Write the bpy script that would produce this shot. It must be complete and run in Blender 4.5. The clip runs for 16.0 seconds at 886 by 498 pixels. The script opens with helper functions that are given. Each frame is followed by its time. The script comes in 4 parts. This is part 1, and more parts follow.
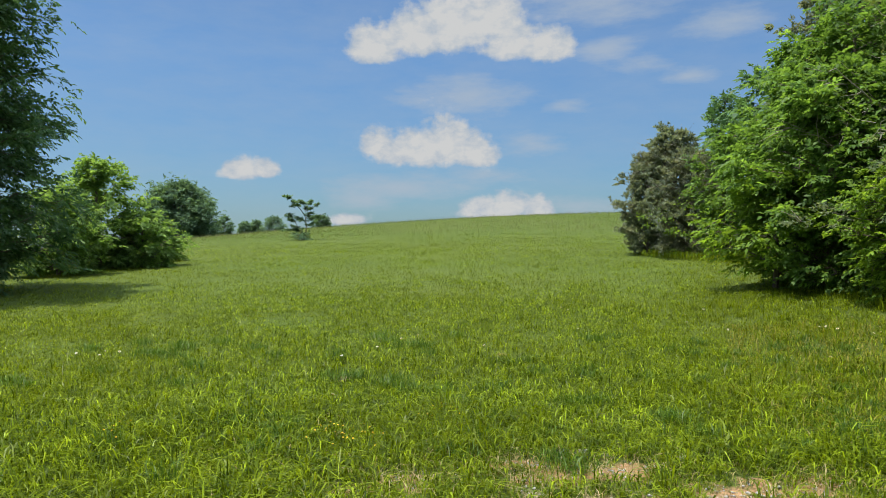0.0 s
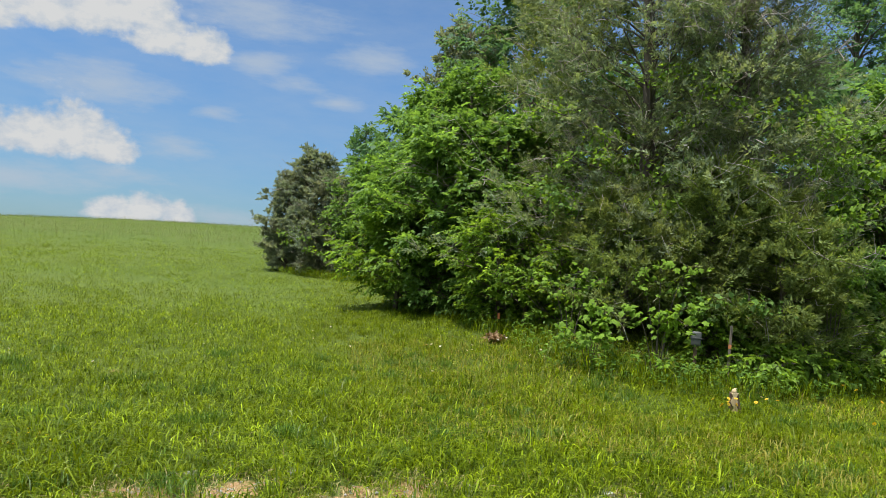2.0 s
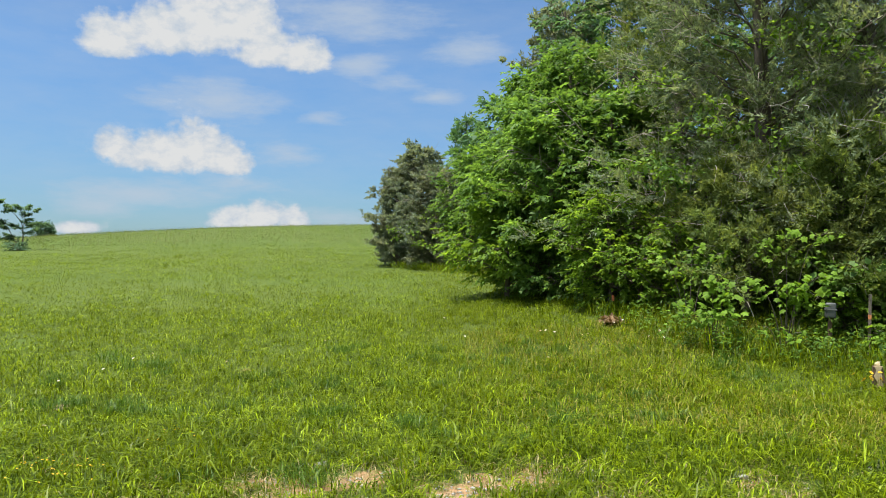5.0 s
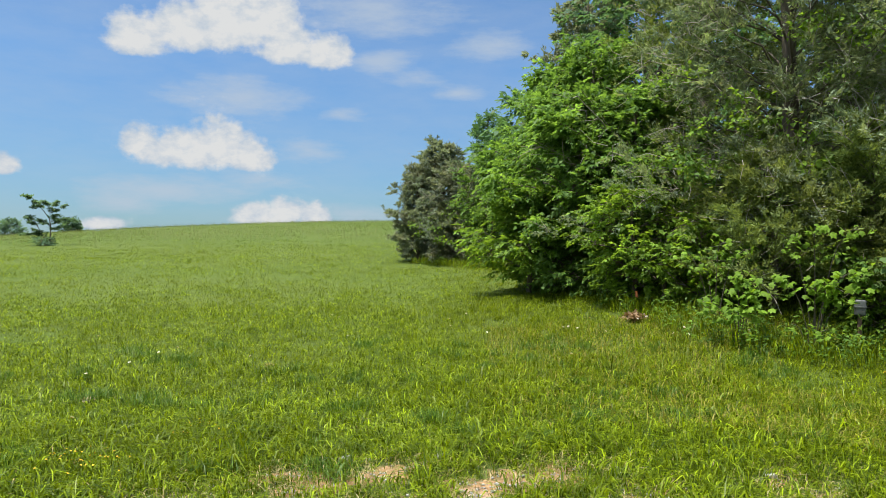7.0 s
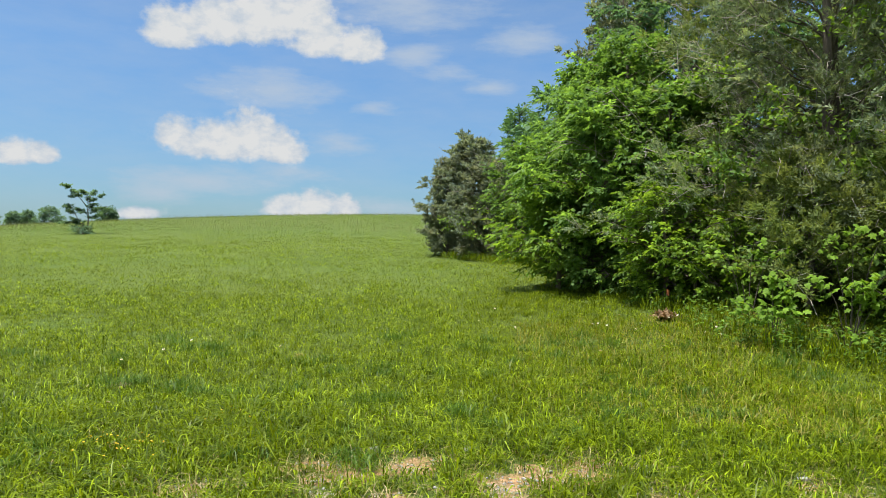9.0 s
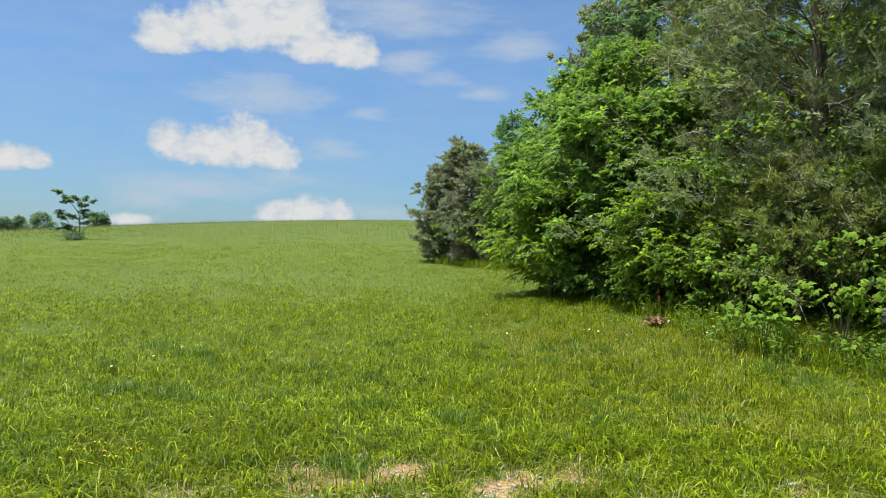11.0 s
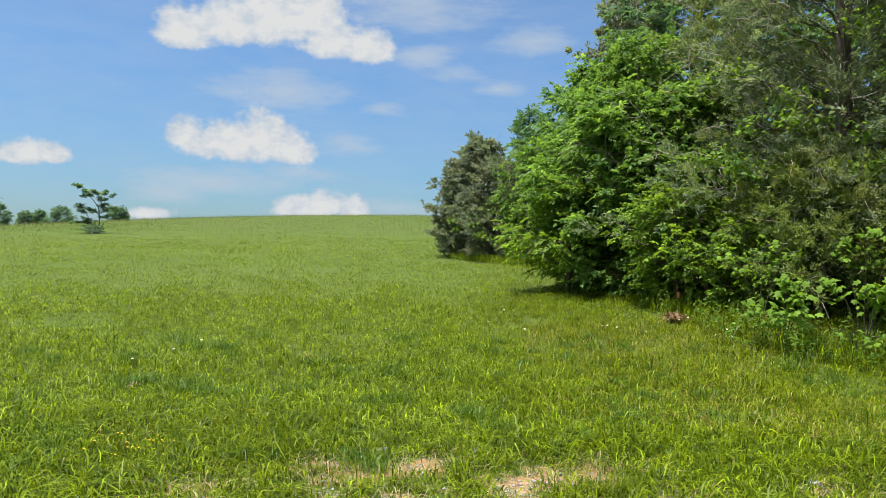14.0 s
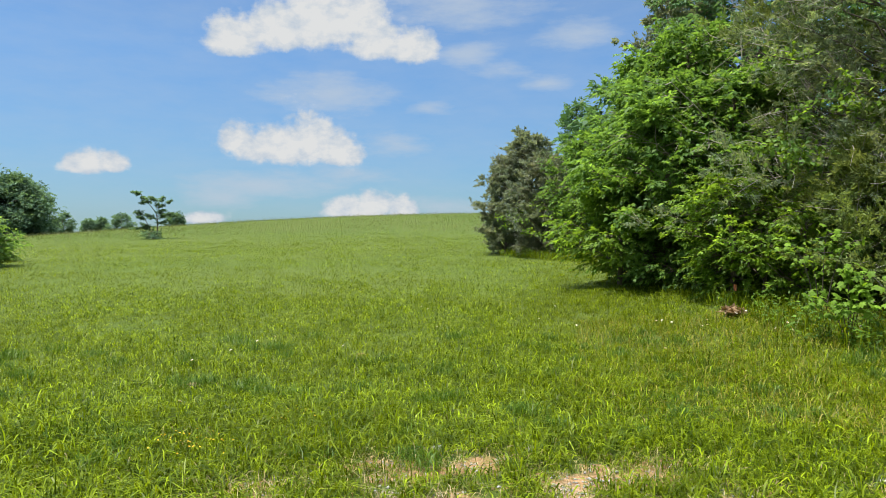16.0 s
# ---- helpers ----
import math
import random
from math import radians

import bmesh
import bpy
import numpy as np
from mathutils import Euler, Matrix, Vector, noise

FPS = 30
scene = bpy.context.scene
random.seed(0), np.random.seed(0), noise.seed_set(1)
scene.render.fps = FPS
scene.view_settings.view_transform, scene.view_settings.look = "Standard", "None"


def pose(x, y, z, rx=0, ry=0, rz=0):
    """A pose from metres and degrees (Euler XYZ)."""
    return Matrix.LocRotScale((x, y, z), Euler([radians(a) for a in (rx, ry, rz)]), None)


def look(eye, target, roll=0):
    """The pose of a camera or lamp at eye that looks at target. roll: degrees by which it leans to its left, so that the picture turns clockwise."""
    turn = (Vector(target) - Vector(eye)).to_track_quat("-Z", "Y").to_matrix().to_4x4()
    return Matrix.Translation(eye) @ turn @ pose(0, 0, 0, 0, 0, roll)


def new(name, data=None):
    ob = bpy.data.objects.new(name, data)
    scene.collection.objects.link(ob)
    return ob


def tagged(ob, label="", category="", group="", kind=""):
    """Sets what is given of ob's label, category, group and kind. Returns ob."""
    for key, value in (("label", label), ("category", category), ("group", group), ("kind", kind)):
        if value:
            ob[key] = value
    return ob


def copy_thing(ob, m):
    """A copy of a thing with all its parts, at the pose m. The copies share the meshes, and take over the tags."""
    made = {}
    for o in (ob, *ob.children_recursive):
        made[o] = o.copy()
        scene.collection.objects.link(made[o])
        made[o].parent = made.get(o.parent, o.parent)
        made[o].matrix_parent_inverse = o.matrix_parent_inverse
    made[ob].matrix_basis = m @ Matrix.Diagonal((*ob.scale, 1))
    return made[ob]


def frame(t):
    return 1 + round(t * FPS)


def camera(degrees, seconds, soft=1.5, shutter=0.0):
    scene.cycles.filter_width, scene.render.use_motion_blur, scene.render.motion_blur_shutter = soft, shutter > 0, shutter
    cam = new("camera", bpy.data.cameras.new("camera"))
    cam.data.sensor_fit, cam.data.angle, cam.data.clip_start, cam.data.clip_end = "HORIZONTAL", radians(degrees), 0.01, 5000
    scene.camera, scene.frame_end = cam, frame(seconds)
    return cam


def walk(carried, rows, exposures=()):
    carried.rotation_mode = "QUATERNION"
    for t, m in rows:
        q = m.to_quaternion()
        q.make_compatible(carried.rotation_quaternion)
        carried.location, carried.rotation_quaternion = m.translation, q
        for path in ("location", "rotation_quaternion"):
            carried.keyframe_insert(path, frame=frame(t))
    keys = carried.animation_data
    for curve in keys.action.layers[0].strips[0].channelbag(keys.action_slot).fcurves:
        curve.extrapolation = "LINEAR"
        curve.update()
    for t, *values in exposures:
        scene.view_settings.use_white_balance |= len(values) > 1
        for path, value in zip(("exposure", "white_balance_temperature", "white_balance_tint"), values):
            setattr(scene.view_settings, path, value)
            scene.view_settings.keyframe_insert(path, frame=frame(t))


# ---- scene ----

# ---------------------------------------------------------------- camera and walk
cam = camera(64.13, 16.0, soft=0.75)
ROWS = (
    (0, 0.000, 0.000, 1.550, 0.00, 0.00, 0.00),
    (0.5, 0.011, -0.006, 1.561, -5.04, 0.38, -0.80),
    (1, 0.039, -0.009, 1.559, -13.40, 1.26, -1.81),
    (1.5, 0.069, -0.016, 1.566, -21.61, 1.76, -2.83),
    (2, 0.095, -0.014, 1.561, -28.53, 2.14, -3.70),
    (2.5, 0.110, -0.031, 1.563, -31.83, 2.16, -4.33),
    (3, 0.114, -0.046, 1.563, -32.85, 1.94, -4.66),
    (3.5, 0.120, -0.058, 1.557, -32.11, 1.56, -4.57),
    (4, 0.112, -0.044, 1.568, -25.54, 0.92, -1.73),
    (4.5, 0.107, -0.036, 1.564, -21.00, 0.97, -0.09),
    (7, 0.091, 0.002, 1.548, -17.96, 0.62, -0.15),
    (7.5, 0.081, 0.006, 1.544, -17.18, 0.31, -0.83),
    (8, 0.072, 0.008, 1.543, -16.37, 0.01, -1.18),
    (10.5, 0.093, -0.018, 1.547, -15.37, 0.57, -0.99),
    (11, 0.099, -0.018, 1.548, -16.15, 0.64, -1.11),
    (11.5, 0.090, -0.018, 1.545, -16.67, 0.59, -1.35),
    (12, 0.080, -0.012, 1.549, -16.78, 0.64, -1.51),
    (12.5, 0.068, -0.006, 1.546, -16.63, 0.70, -1.42),
    (13, 0.065, -0.002, 1.547, -16.28, 0.85, -1.46),
    (13.5, 0.067, 0.005, 1.545, -15.78, 0.64, -1.40),
    (14, 0.067, 0.008, 1.543, -14.92, 0.22, -1.37),
    (14.5, 0.071, 0.013, 1.545, -13.65, -0.07, -1.08),
    (15, 0.071, 0.013, 1.546, -12.55, -0.07, -0.53),
    (15.5, 0.067, 0.009, 1.546, -11.82, -0.05, -0.25),
    (16, 0.068, 0.010, 1.547, -10.94, -0.02, -0.04),
)
walk(cam, [(t, pose(x, y, z, 90 + pitch, roll, yaw)) for t, x, y, z, yaw, pitch, roll in ROWS],
     [(0, 0.64), (1, 0.55), (1.5, 0.57), (2, 0.78), (3, 0.92), (4.5, 0.92), (7, 0.90), (16, 0.92)])

# ---------------------------------------------------------------- sky and sun
SUN_AZ, SUN_EL = -90.0, 74.0          # degrees, azimuth from +y towards +x
SKY_STRENGTH, CLOUD_STRENGTH, SUN_STRENGTH = 0.064, 0.425, 4.7

# azimuth, elevation, half width, half height (degrees), density
CUMULUS = (
    (-5.6, 15.6, 3.0, 2.6, 1.0), (-2.2, 16.4, 3.6, 3.0, 1.0), (1.0, 17.2, 5.0, 4.2, 1.0), (4.0, 17.6, 3.6, 3.6, 1.0), (8.3, 15.5, 2.9, 2.4, 1.0), (5.4, 15.9, 2.8, 2.6, 1.0),
    (-5.2, 8.1, 1.9, 2.0, 1.0), (0.2, 8.0, 3.0, 3.3, 1.0), (-1.6, 7.6, 5.8, 2.4, 1.0), (2.6, 7.4, 2.4, 2.3, 1.0),
    (-15.9, 5.9, 2.3, 1.4, 1.0), (-14.2, 6.0, 1.6, 1.3, 1.0), (3.4, 2.9, 2.9, 1.6, 1.0), (5.4, 3.2, 2.2, 1.9, 1.0), (7.6, 2.9, 1.8, 1.7, 1.0), (-8.0, 2.2, 2.4, 0.8, 0.9),
)
CIRRUS = (
    (13.1, 15.4, 3.6, 1.3, 1.15), (15.6, 14.2, 3.2, 1.0, 0.9), (21.6, 16.6, 4.2, 1.6, 1.05), (19.2, 13.0, 2.6, 0.9, 0.8), (2.2, 12.2, 7.0, 2.0, 1.0), (-3.3, 5.0, 7.5, 1.5, 1.1), (-6.5, 3.9, 4.5, 1.2, 0.9),
    (7.2, 8.4, 4.0, 1.2, 0.9), (9.6, 11.2, 3.0, 0.9, 0.8), (12.0, 18.8, 9.0, 2.4, 1.0), (11.0, 3.4, 5.0, 1.3, 0.8), (3.4, 6.0, 4.0, 1.4, 0.9),
)


def build_sky():
    world = bpy.data.worlds.new("sky")
    scene.world = world
    world.use_nodes = True
    nt = world.node_tree
    nt.nodes.clear()

    def node(kind, **values):
        n = nt.nodes.new(kind)
        for key, value in values.items():
            n.inputs[key].default_value = value
        return n

    def maths(op, a, b=None, c=None, clamp=False):
        n = nt.nodes.new("ShaderNodeMath")
        n.operation, n.use_clamp = op, clamp
        for k, v in enumerate((a, b, c)):
            if v is None:
                continue
            if isinstance(v, (int, float)):
                n.inputs[k].default_value = v
            else:
                nt.links.new(v, n.inputs[k])
        return n.outputs[0]

    sky = nt.nodes.new("ShaderNodeTexSky")
    sky.sky_type, sky.sun_disc = "NISHITA", False
    sky.sun_elevation, sky.sun_rotation = radians(SUN_EL), radians(SUN_AZ)
    sky.air_density, sky.dust_density, sky.ozone_density = 1.0, 0.8, 2.0
    coord = nt.nodes.new("ShaderNodeTexCoord")
    parts = nt.nodes.new("ShaderNodeSeparateXYZ")
    nt.links.new(coord.outputs["Generated"], parts.inputs[0])
    az = maths("MULTIPLY", maths("ARCTAN2", parts.outputs[0], parts.outputs[1]), 57.2958)
    el = maths("MULTIPLY", maths("ARCSINE", parts.outputs[2]), 57.2958)
    flat = nt.nodes.new("ShaderNodeCombineXYZ")
    nt.links.new(az, flat.inputs[0])
    nt.links.new(el, flat.inputs[1])

    def turbulence(scale, detail, rough, stretch=(1, 1, 1)):
        mp = nt.nodes.new("ShaderNodeMapping")
        mp.inputs["Scale"].default_value = stretch
        nt.links.new(flat.outputs[0], mp.inputs[0])
        n = node("ShaderNodeTexNoise", Scale=scale, Detail=detail, Roughness=rough)
        nt.links.new(mp.outputs[0], n.inputs["Vector"])
        return n

    def bodies(rows, soft, base=1.0):
        total = None
        for a, e, w, h, dens in rows:
            dx = maths("DIVIDE", maths("SUBTRACT", az, a), w)
            up = maths("SUBTRACT", el, e)
            # cumulus are flatter below than above
            dy = maths("DIVIDE", maths("MAXIMUM", up, maths("MULTIPLY", up, -base)), h)
            r = maths("SQRT", maths("ADD", maths("MULTIPLY", dx, dx), maths("MULTIPLY", dy, dy)))
            v = maths("MULTIPLY", maths("SUBTRACT", soft, r), dens)
            total = v if total is None else maths("SMOOTH_MAX", total, v, 0.25)
        return total

    billow = turbulence(0.42, 6, 0.52, (1, 1.4, 1))
    puff = maths("MULTIPLY", maths("SUBTRACT", billow.outputs["Fac"], 0.5), 1.05)
    curl = maths("MULTIPLY", maths("SUBTRACT", turbulence(1.5, 4, 0.55).outputs["Fac"], 0.5), 0.42)
    thick = maths("ADD", bodies(CUMULUS, 1.12, 2.2), maths("ADD", puff, curl))
    mask = nt.nodes.new("ShaderNodeMapRange")
    mask.interpolation_type = "SMOOTHSTEP"
    mask.inputs["From Min"].default_value, mask.inputs["From Max"].default_value = 0.05, 0.56
    nt.links.new(thick, mask.inputs["Value"])
    streak = turbulence(0.22, 6, 0.62, (0.8, 2.6, 1))
    veil = maths("MULTIPLY", maths("SUBTRACT", streak.outputs["Fac"], 0.5), 2.0)
    thin = nt.nodes.new("ShaderNodeMapRange")
    thin.interpolation_type = "SMOOTHSTEP"
    thin.inputs["From Min"].default_value, thin.inputs["From Max"].default_value = -0.30, 1.15
    nt.links.new(maths("ADD", bodies(CIRRUS, 1.0), veil), thin.inputs["Value"])
    everywhere = nt.nodes.new("ShaderNodeMapRange")
    everywhere.inputs["From Min"].default_value, everywhere.inputs["From Max"].default_value = 0.30, 0.75
    everywhere.inputs["To Min"].default_value, everywhere.inputs["To Max"].default_value = 0.08, 0.26
    nt.links.new(streak.outputs["Fac"], everywhere.inputs["Value"])
    # broken cumulus over the rest of the dome, unseen and added as fill light
    heap = turbulence(0.06, 6, 0.55, (0.7, 1, 1))
    away = nt.nodes.new("ShaderNodeMapRange")
    away.interpolation_type = "SMOOTHSTEP"
    away.inputs["From Min"].default_value, away.inputs["From Max"].default_value = 26.0, 40.0
    nt.links.new(maths("MAXIMUM", el, maths("MULTIPLY", maths("SUBTRACT", maths("ABSOLUTE", maths("SUBTRACT", az, 15)), 56), 2.0)), away.inputs["Value"])
    rest = nt.nodes.new("ShaderNodeMapRange")
    rest.interpolation_type = "SMOOTHSTEP"
    rest.inputs["From Min"].default_value, rest.inputs["From Max"].default_value = 0.36, 0.52
    nt.links.new(heap.outputs["Fac"], rest.inputs["Value"])
    fill_cloud = maths("MULTIPLY", rest.outputs[0], away.outputs[0])
    cover = maths("MAXIMUM", maths("MAXIMUM", mask.outputs[0], fill_cloud), maths("MAXIMUM", maths("MULTIPLY", thin.outputs[0], 0.75), everywhere.outputs[0]))

    shade = nt.nodes.new("ShaderNodeMix")
    shade.data_type = "RGBA"
    shade.inputs["A"].default_value, shade.inputs["B"].default_value = (0.64, 0.74, 0.86, 1), (0.92, 0.935, 0.94, 1)
    lit = nt.nodes.new("ShaderNodeMapRange")
    lit.inputs["From Min"].default_value, lit.inputs["From Max"].default_value = 0.1, 0.9
    fold = maths("MULTIPLY", maths("SUBTRACT", turbulence(0.75, 5, 0.6, (1, 1.5, 1)).outputs["Fac"], 0.5), 2.4)
    nt.links.new(maths("ADD", thick, fold), lit.inputs["Value"])
    nt.links.new(lit.outputs[0], shade.inputs["Factor"])
    blue = node("ShaderNodeBackground", Strength=SKY_STRENGTH)
    tint = nt.nodes.new("ShaderNodeMix")
    tint.data_type, tint.blend_type = "RGBA", "MULTIPLY"
    tint.inputs["Factor"].default_value, tint.inputs["B"].default_value = 1.0, (0.70, 1.02, 1.27, 1)
    nt.links.new(sky.outputs[0], tint.inputs["A"])
    nt.links.new(tint.outputs["Result"], blue.inputs[0])
    low = nt.nodes.new("ShaderNodeMapRange")
    low.inputs["From Min"].default_value, low.inputs["From Max"].default_value = 0.0, 15.0
    low.inputs["To Min"].default_value, low.inputs["To Max"].default_value = SKY_STRENGTH * 0.74, SKY_STRENGTH
    nt.links.new(el, low.inputs["Value"])
    nt.links.new(low.outputs[0], blue.inputs["Strength"])
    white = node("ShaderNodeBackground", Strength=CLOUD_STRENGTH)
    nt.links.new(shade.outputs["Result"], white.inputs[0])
    # clouds above the view are brightened, up to 4.4 times, to lift the shade
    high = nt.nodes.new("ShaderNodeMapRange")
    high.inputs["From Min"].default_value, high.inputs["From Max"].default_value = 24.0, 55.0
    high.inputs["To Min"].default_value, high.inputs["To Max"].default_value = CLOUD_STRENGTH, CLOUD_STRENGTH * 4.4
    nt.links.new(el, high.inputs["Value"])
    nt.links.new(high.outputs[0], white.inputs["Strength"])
    mix = nt.nodes.new("ShaderNodeMixShader")
    nt.links.new(cover, mix.inputs[0])
    nt.links.new(blue.outputs[0], mix.inputs[1])
    nt.links.new(white.outputs[0], mix.inputs[2])
    out = nt.nodes.new("ShaderNodeOutputWorld")
    nt.links.new(mix.outputs[0], out.inputs[0])


build_sky()
sun = new("sun", bpy.data.lights.new("sun", "SUN"))
sun.data.energy, sun.data.angle, sun.data.color = SUN_STRENGTH, radians(0.6), (1.0, 0.95, 0.86)
SUN_WAY = Vector((math.sin(radians(SUN_AZ)) * math.cos(radians(SUN_EL)), math.cos(radians(SUN_AZ)) * math.cos(radians(SUN_EL)), math.sin(radians(SUN_EL))))
sun.matrix_world = look(SUN_WAY * 60, (0, 0, 0))


# ---------------------------------------------------------------- materials
def material(name):
    m = bpy.data.materials.new(name)
    m.use_nodes = True
    nt = m.node_tree
    bsdf = nt.nodes["Principled BSDF"]
    return m, nt, bsdf


def noise_fac(nt, scale, detail=4, rough=0.55, vector=None):
    n = nt.nodes.new("ShaderNodeTexNoise")
    n.inputs["Scale"].default_value, n.inputs["Detail"].default_value, n.inputs["Roughness"].default_value = scale, detail, rough
    if vector is None:
        g = nt.nodes.new("ShaderNodeNewGeometry")
        vector = g.outputs["Position"]
    nt.links.new(vector, n.inputs["Vector"])
    return n.outputs["Fac"]


def ramp(nt, fac, *stops):
    r = nt.nodes.new("ShaderNodeValToRGB")
    while len(r.color_ramp.elements) < len(stops):
        r.color_ramp.elements.new(0.5)
    for e, (at, col) in zip(r.color_ramp.elements, stops):
        e.position, e.color = at, (*col, 1)
    nt.links.new(fac, r.inputs[0])
    return r.outputs[0]


def blend(nt, fac, a, b, how="MIX"):
    n = nt.nodes.new("ShaderNodeMix")
    n.data_type, n.blend_type = "RGBA", how
    for key, v in (("Factor", fac), ("A", a), ("B", b)):
        if isinstance(v, (int, float)):
            n.inputs[key].default_value = v
        elif isinstance(v, tuple):
            n.inputs[key].default_value = (*v, 1)
        else:
            nt.links.new(v, n.inputs[key])
    return n.outputs["Result"]


def foliage(name, dark, light, clear=0.35, rough=0.45, patch=0.8, patch_col=None, single=False, gloss=0.35, tuft=0.0, tips=1.25):
    """Leaves: the colour changes from leaf to leaf and slowly through the crown; light comes through."""
    m, nt, bsdf = material(name)
    if single:
        rnd = nt.nodes.new("ShaderNodeObjectInfo").outputs["Random"]
    else:
        rnd = nt.nodes.new("ShaderNodeNewGeometry").outputs["Random Per Island"]
    col = ramp(nt, rnd, (0.0, dark), (0.75, light), (1.0, tuple(min(1, c * tips) for c in light)))
    slow = noise_fac(nt, patch, 3)
    other = patch_col or tuple(c * 0.7 for c in dark)
    spread = nt.nodes.new("ShaderNodeMapRange")
    spread.inputs["From Min"].default_value, spread.inputs["From Max"].default_value = 0.42, 0.72
    spread.inputs["To Max"].default_value = 0.65
    nt.links.new(slow, spread.inputs["Value"])
    col = blend(nt, spread.outputs[0], col, other)
    if tuft:
        small = ramp(nt, noise_fac(nt, tuft, 2), (0.36, (0.72, 0.76, 0.72)), (0.62, (1.28, 1.24, 1.16)))
        col = blend(nt, 1.0, col, small, "MULTIPLY")
    nt.links.new(col, bsdf.inputs["Base Color"])
    bsdf.inputs["Roughness"].default_value = rough
    bsdf.inputs["Specular IOR Level"].default_value = gloss
    tr = nt.nodes.new("ShaderNodeBsdfTranslucent")
    warm = blend(nt, 1.0, col, (1.25, 1.15, 0.55), "MULTIPLY")
    nt.links.new(warm, tr.inputs[0])
    mix = nt.nodes.new("ShaderNodeMixShader")
    mix.inputs[0].default_value = clear
    nt.links.new(bsdf.outputs[0], mix.inputs[1])
    nt.links.new(tr.outputs[0], mix.inputs[2])
    nt.links.new(mix.outputs[0], nt.nodes["Material Output"].inputs[0])
    return m


def rough_stuff(name, dark, light, scale=14.0, rough=0.9, bump=0.4, stretch=(1, 1, 1)):
    m, nt, bsdf = material(name)
    tc = nt.nodes.new("ShaderNodeTexCoord")
    mp = nt.nodes.new("ShaderNodeMapping")
    mp.inputs["Scale"].default_value = stretch
    nt.links.new(tc.outputs["Object"], mp.inputs[0])
    f = noise_fac(nt, scale, 8, 0.65, mp.outputs[0])
    g = noise_fac(nt, scale * 0.13, 3, 0.5, mp.outputs[0])
    col = ramp(nt, f, (0.3, dark), (0.7, light))
    col = blend(nt, g, col, tuple(c * 0.75 for c in light))
    nt.links.new(col, bsdf.inputs["Base Color"])
    bsdf.inputs["Roughness"].default_value = rough
    b = nt.nodes.new("ShaderNodeBump")
    b.inputs["Strength"].default_value, b.inputs["Distance"].default_value = bump, 0.02
    nt.links.new(f, b.inputs["Height"])
    nt.links.new(b.outputs[0], bsdf.inputs["Normal"])
    return m


M_GRASS = foliage("grass_blades", (0.026, 0.055, 0.002), (0.16, 0.218, 0.008), 0.40, 0.38, 0.30, (0.1, 0.13, 0.003), gloss=0.12, tuft=5.0, tips=1.9)
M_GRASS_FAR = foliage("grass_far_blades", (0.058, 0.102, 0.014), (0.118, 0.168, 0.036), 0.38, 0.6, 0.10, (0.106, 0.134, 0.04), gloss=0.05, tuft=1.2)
M_TUSSOCK = foliage("tussock_blades", (0.028, 0.074, 0.006), (0.1, 0.175, 0.018), 0.35, 0.45, 0.8, (0.05, 0.105, 0.012), gloss=0.2)
M_STRAW = foliage("straw_blades", (0.187, 0.145, 0.060), (0.357, 0.289, 0.145), 0.2, 0.7, 2.0)
M_STALK = foliage("flowering_stalks", (0.15, 0.14, 0.018), (0.26, 0.23, 0.035), 0.3, 0.6, 0.6, (0.19, 0.19, 0.02))
M_SEED = foliage("seed_heads", (0.105, 0.128, 0.052), (0.180, 0.186, 0.090), 0.3, 0.7, 0.3)
M_LEAF = foliage("fresh_leaves", (0.074, 0.15, 0.031), (0.138, 0.248, 0.058), 0.57, 0.5, 0.7, (0.072, 0.14, 0.035), gloss=0.18, tuft=2.2, tips=1.6)
M_LEAF_BRIGHT = foliage("bright_leaves", (0.1, 0.186, 0.02), (0.172, 0.285, 0.042), 0.57, 0.5, 0.9, (0.09, 0.16, 0.022), gloss=0.18, tuft=2.6, tips=1.6)
M_LEAF_DARK = foliage("dark_leaves", (0.056, 0.128, 0.06), (0.1, 0.19, 0.096), 0.52, 0.5, 0.8, (0.056, 0.112, 0.06), gloss=0.2, tuft=1.6)
M_LEAF_AIRY = foliage("airy_blue_green_leaves", (0.085, 0.175, 0.095), (0.145, 0.26, 0.14), 0.55, 0.5, 0.8, (0.08, 0.16, 0.09), gloss=0.18, tuft=1.8)
# pale blue-green: the haze over distant trees is put into the leaf colour
M_LEAF_HAZED = foliage("hazed_leaves", (0.072, 0.142, 0.090), (0.122, 0.205, 0.135), 0.45, 0.6, 0.5, (0.075, 0.135, 0.095), gloss=0.1, tuft=0.8)
M_CEDAR = foliage("cedar_sprays", (0.14, 0.184, 0.15), (0.22, 0.268, 0.215), 0.50, 0.6, 0.9, (0.17, 0.172, 0.145), gloss=0.12, tuft=3)
M_CEDAR_OLD = foliage("old_cedar_sprays", (0.128, 0.174, 0.108), (0.212, 0.276, 0.176), 0.50, 0.65, 0.6, (0.164, 0.172, 0.116), gloss=0.12, tuft=3.2)
M_CEDAR_OLIVE = foliage("olive_cedar_sprays", (0.104, 0.152, 0.046), (0.182, 0.246, 0.08), 0.50, 0.65, 0.6, (0.145, 0.156, 0.064), gloss=0.12, tuft=3.4)
M_LEAF_MINT = foliage("pale_shrub_leaves", (0.105, 0.195, 0.055), (0.18, 0.3, 0.09), 0.58, 0.5, 0.8, (0.09, 0.17, 0.05), gloss=0.18, tuft=2)
M_BIGLEAF = foliage("broad_leaf", (0.100, 0.190, 0.016), (0.178, 0.300, 0.030), 0.52, 0.55, 1.5, (0.110, 0.205, 0.020), single=True, gloss=0.15)
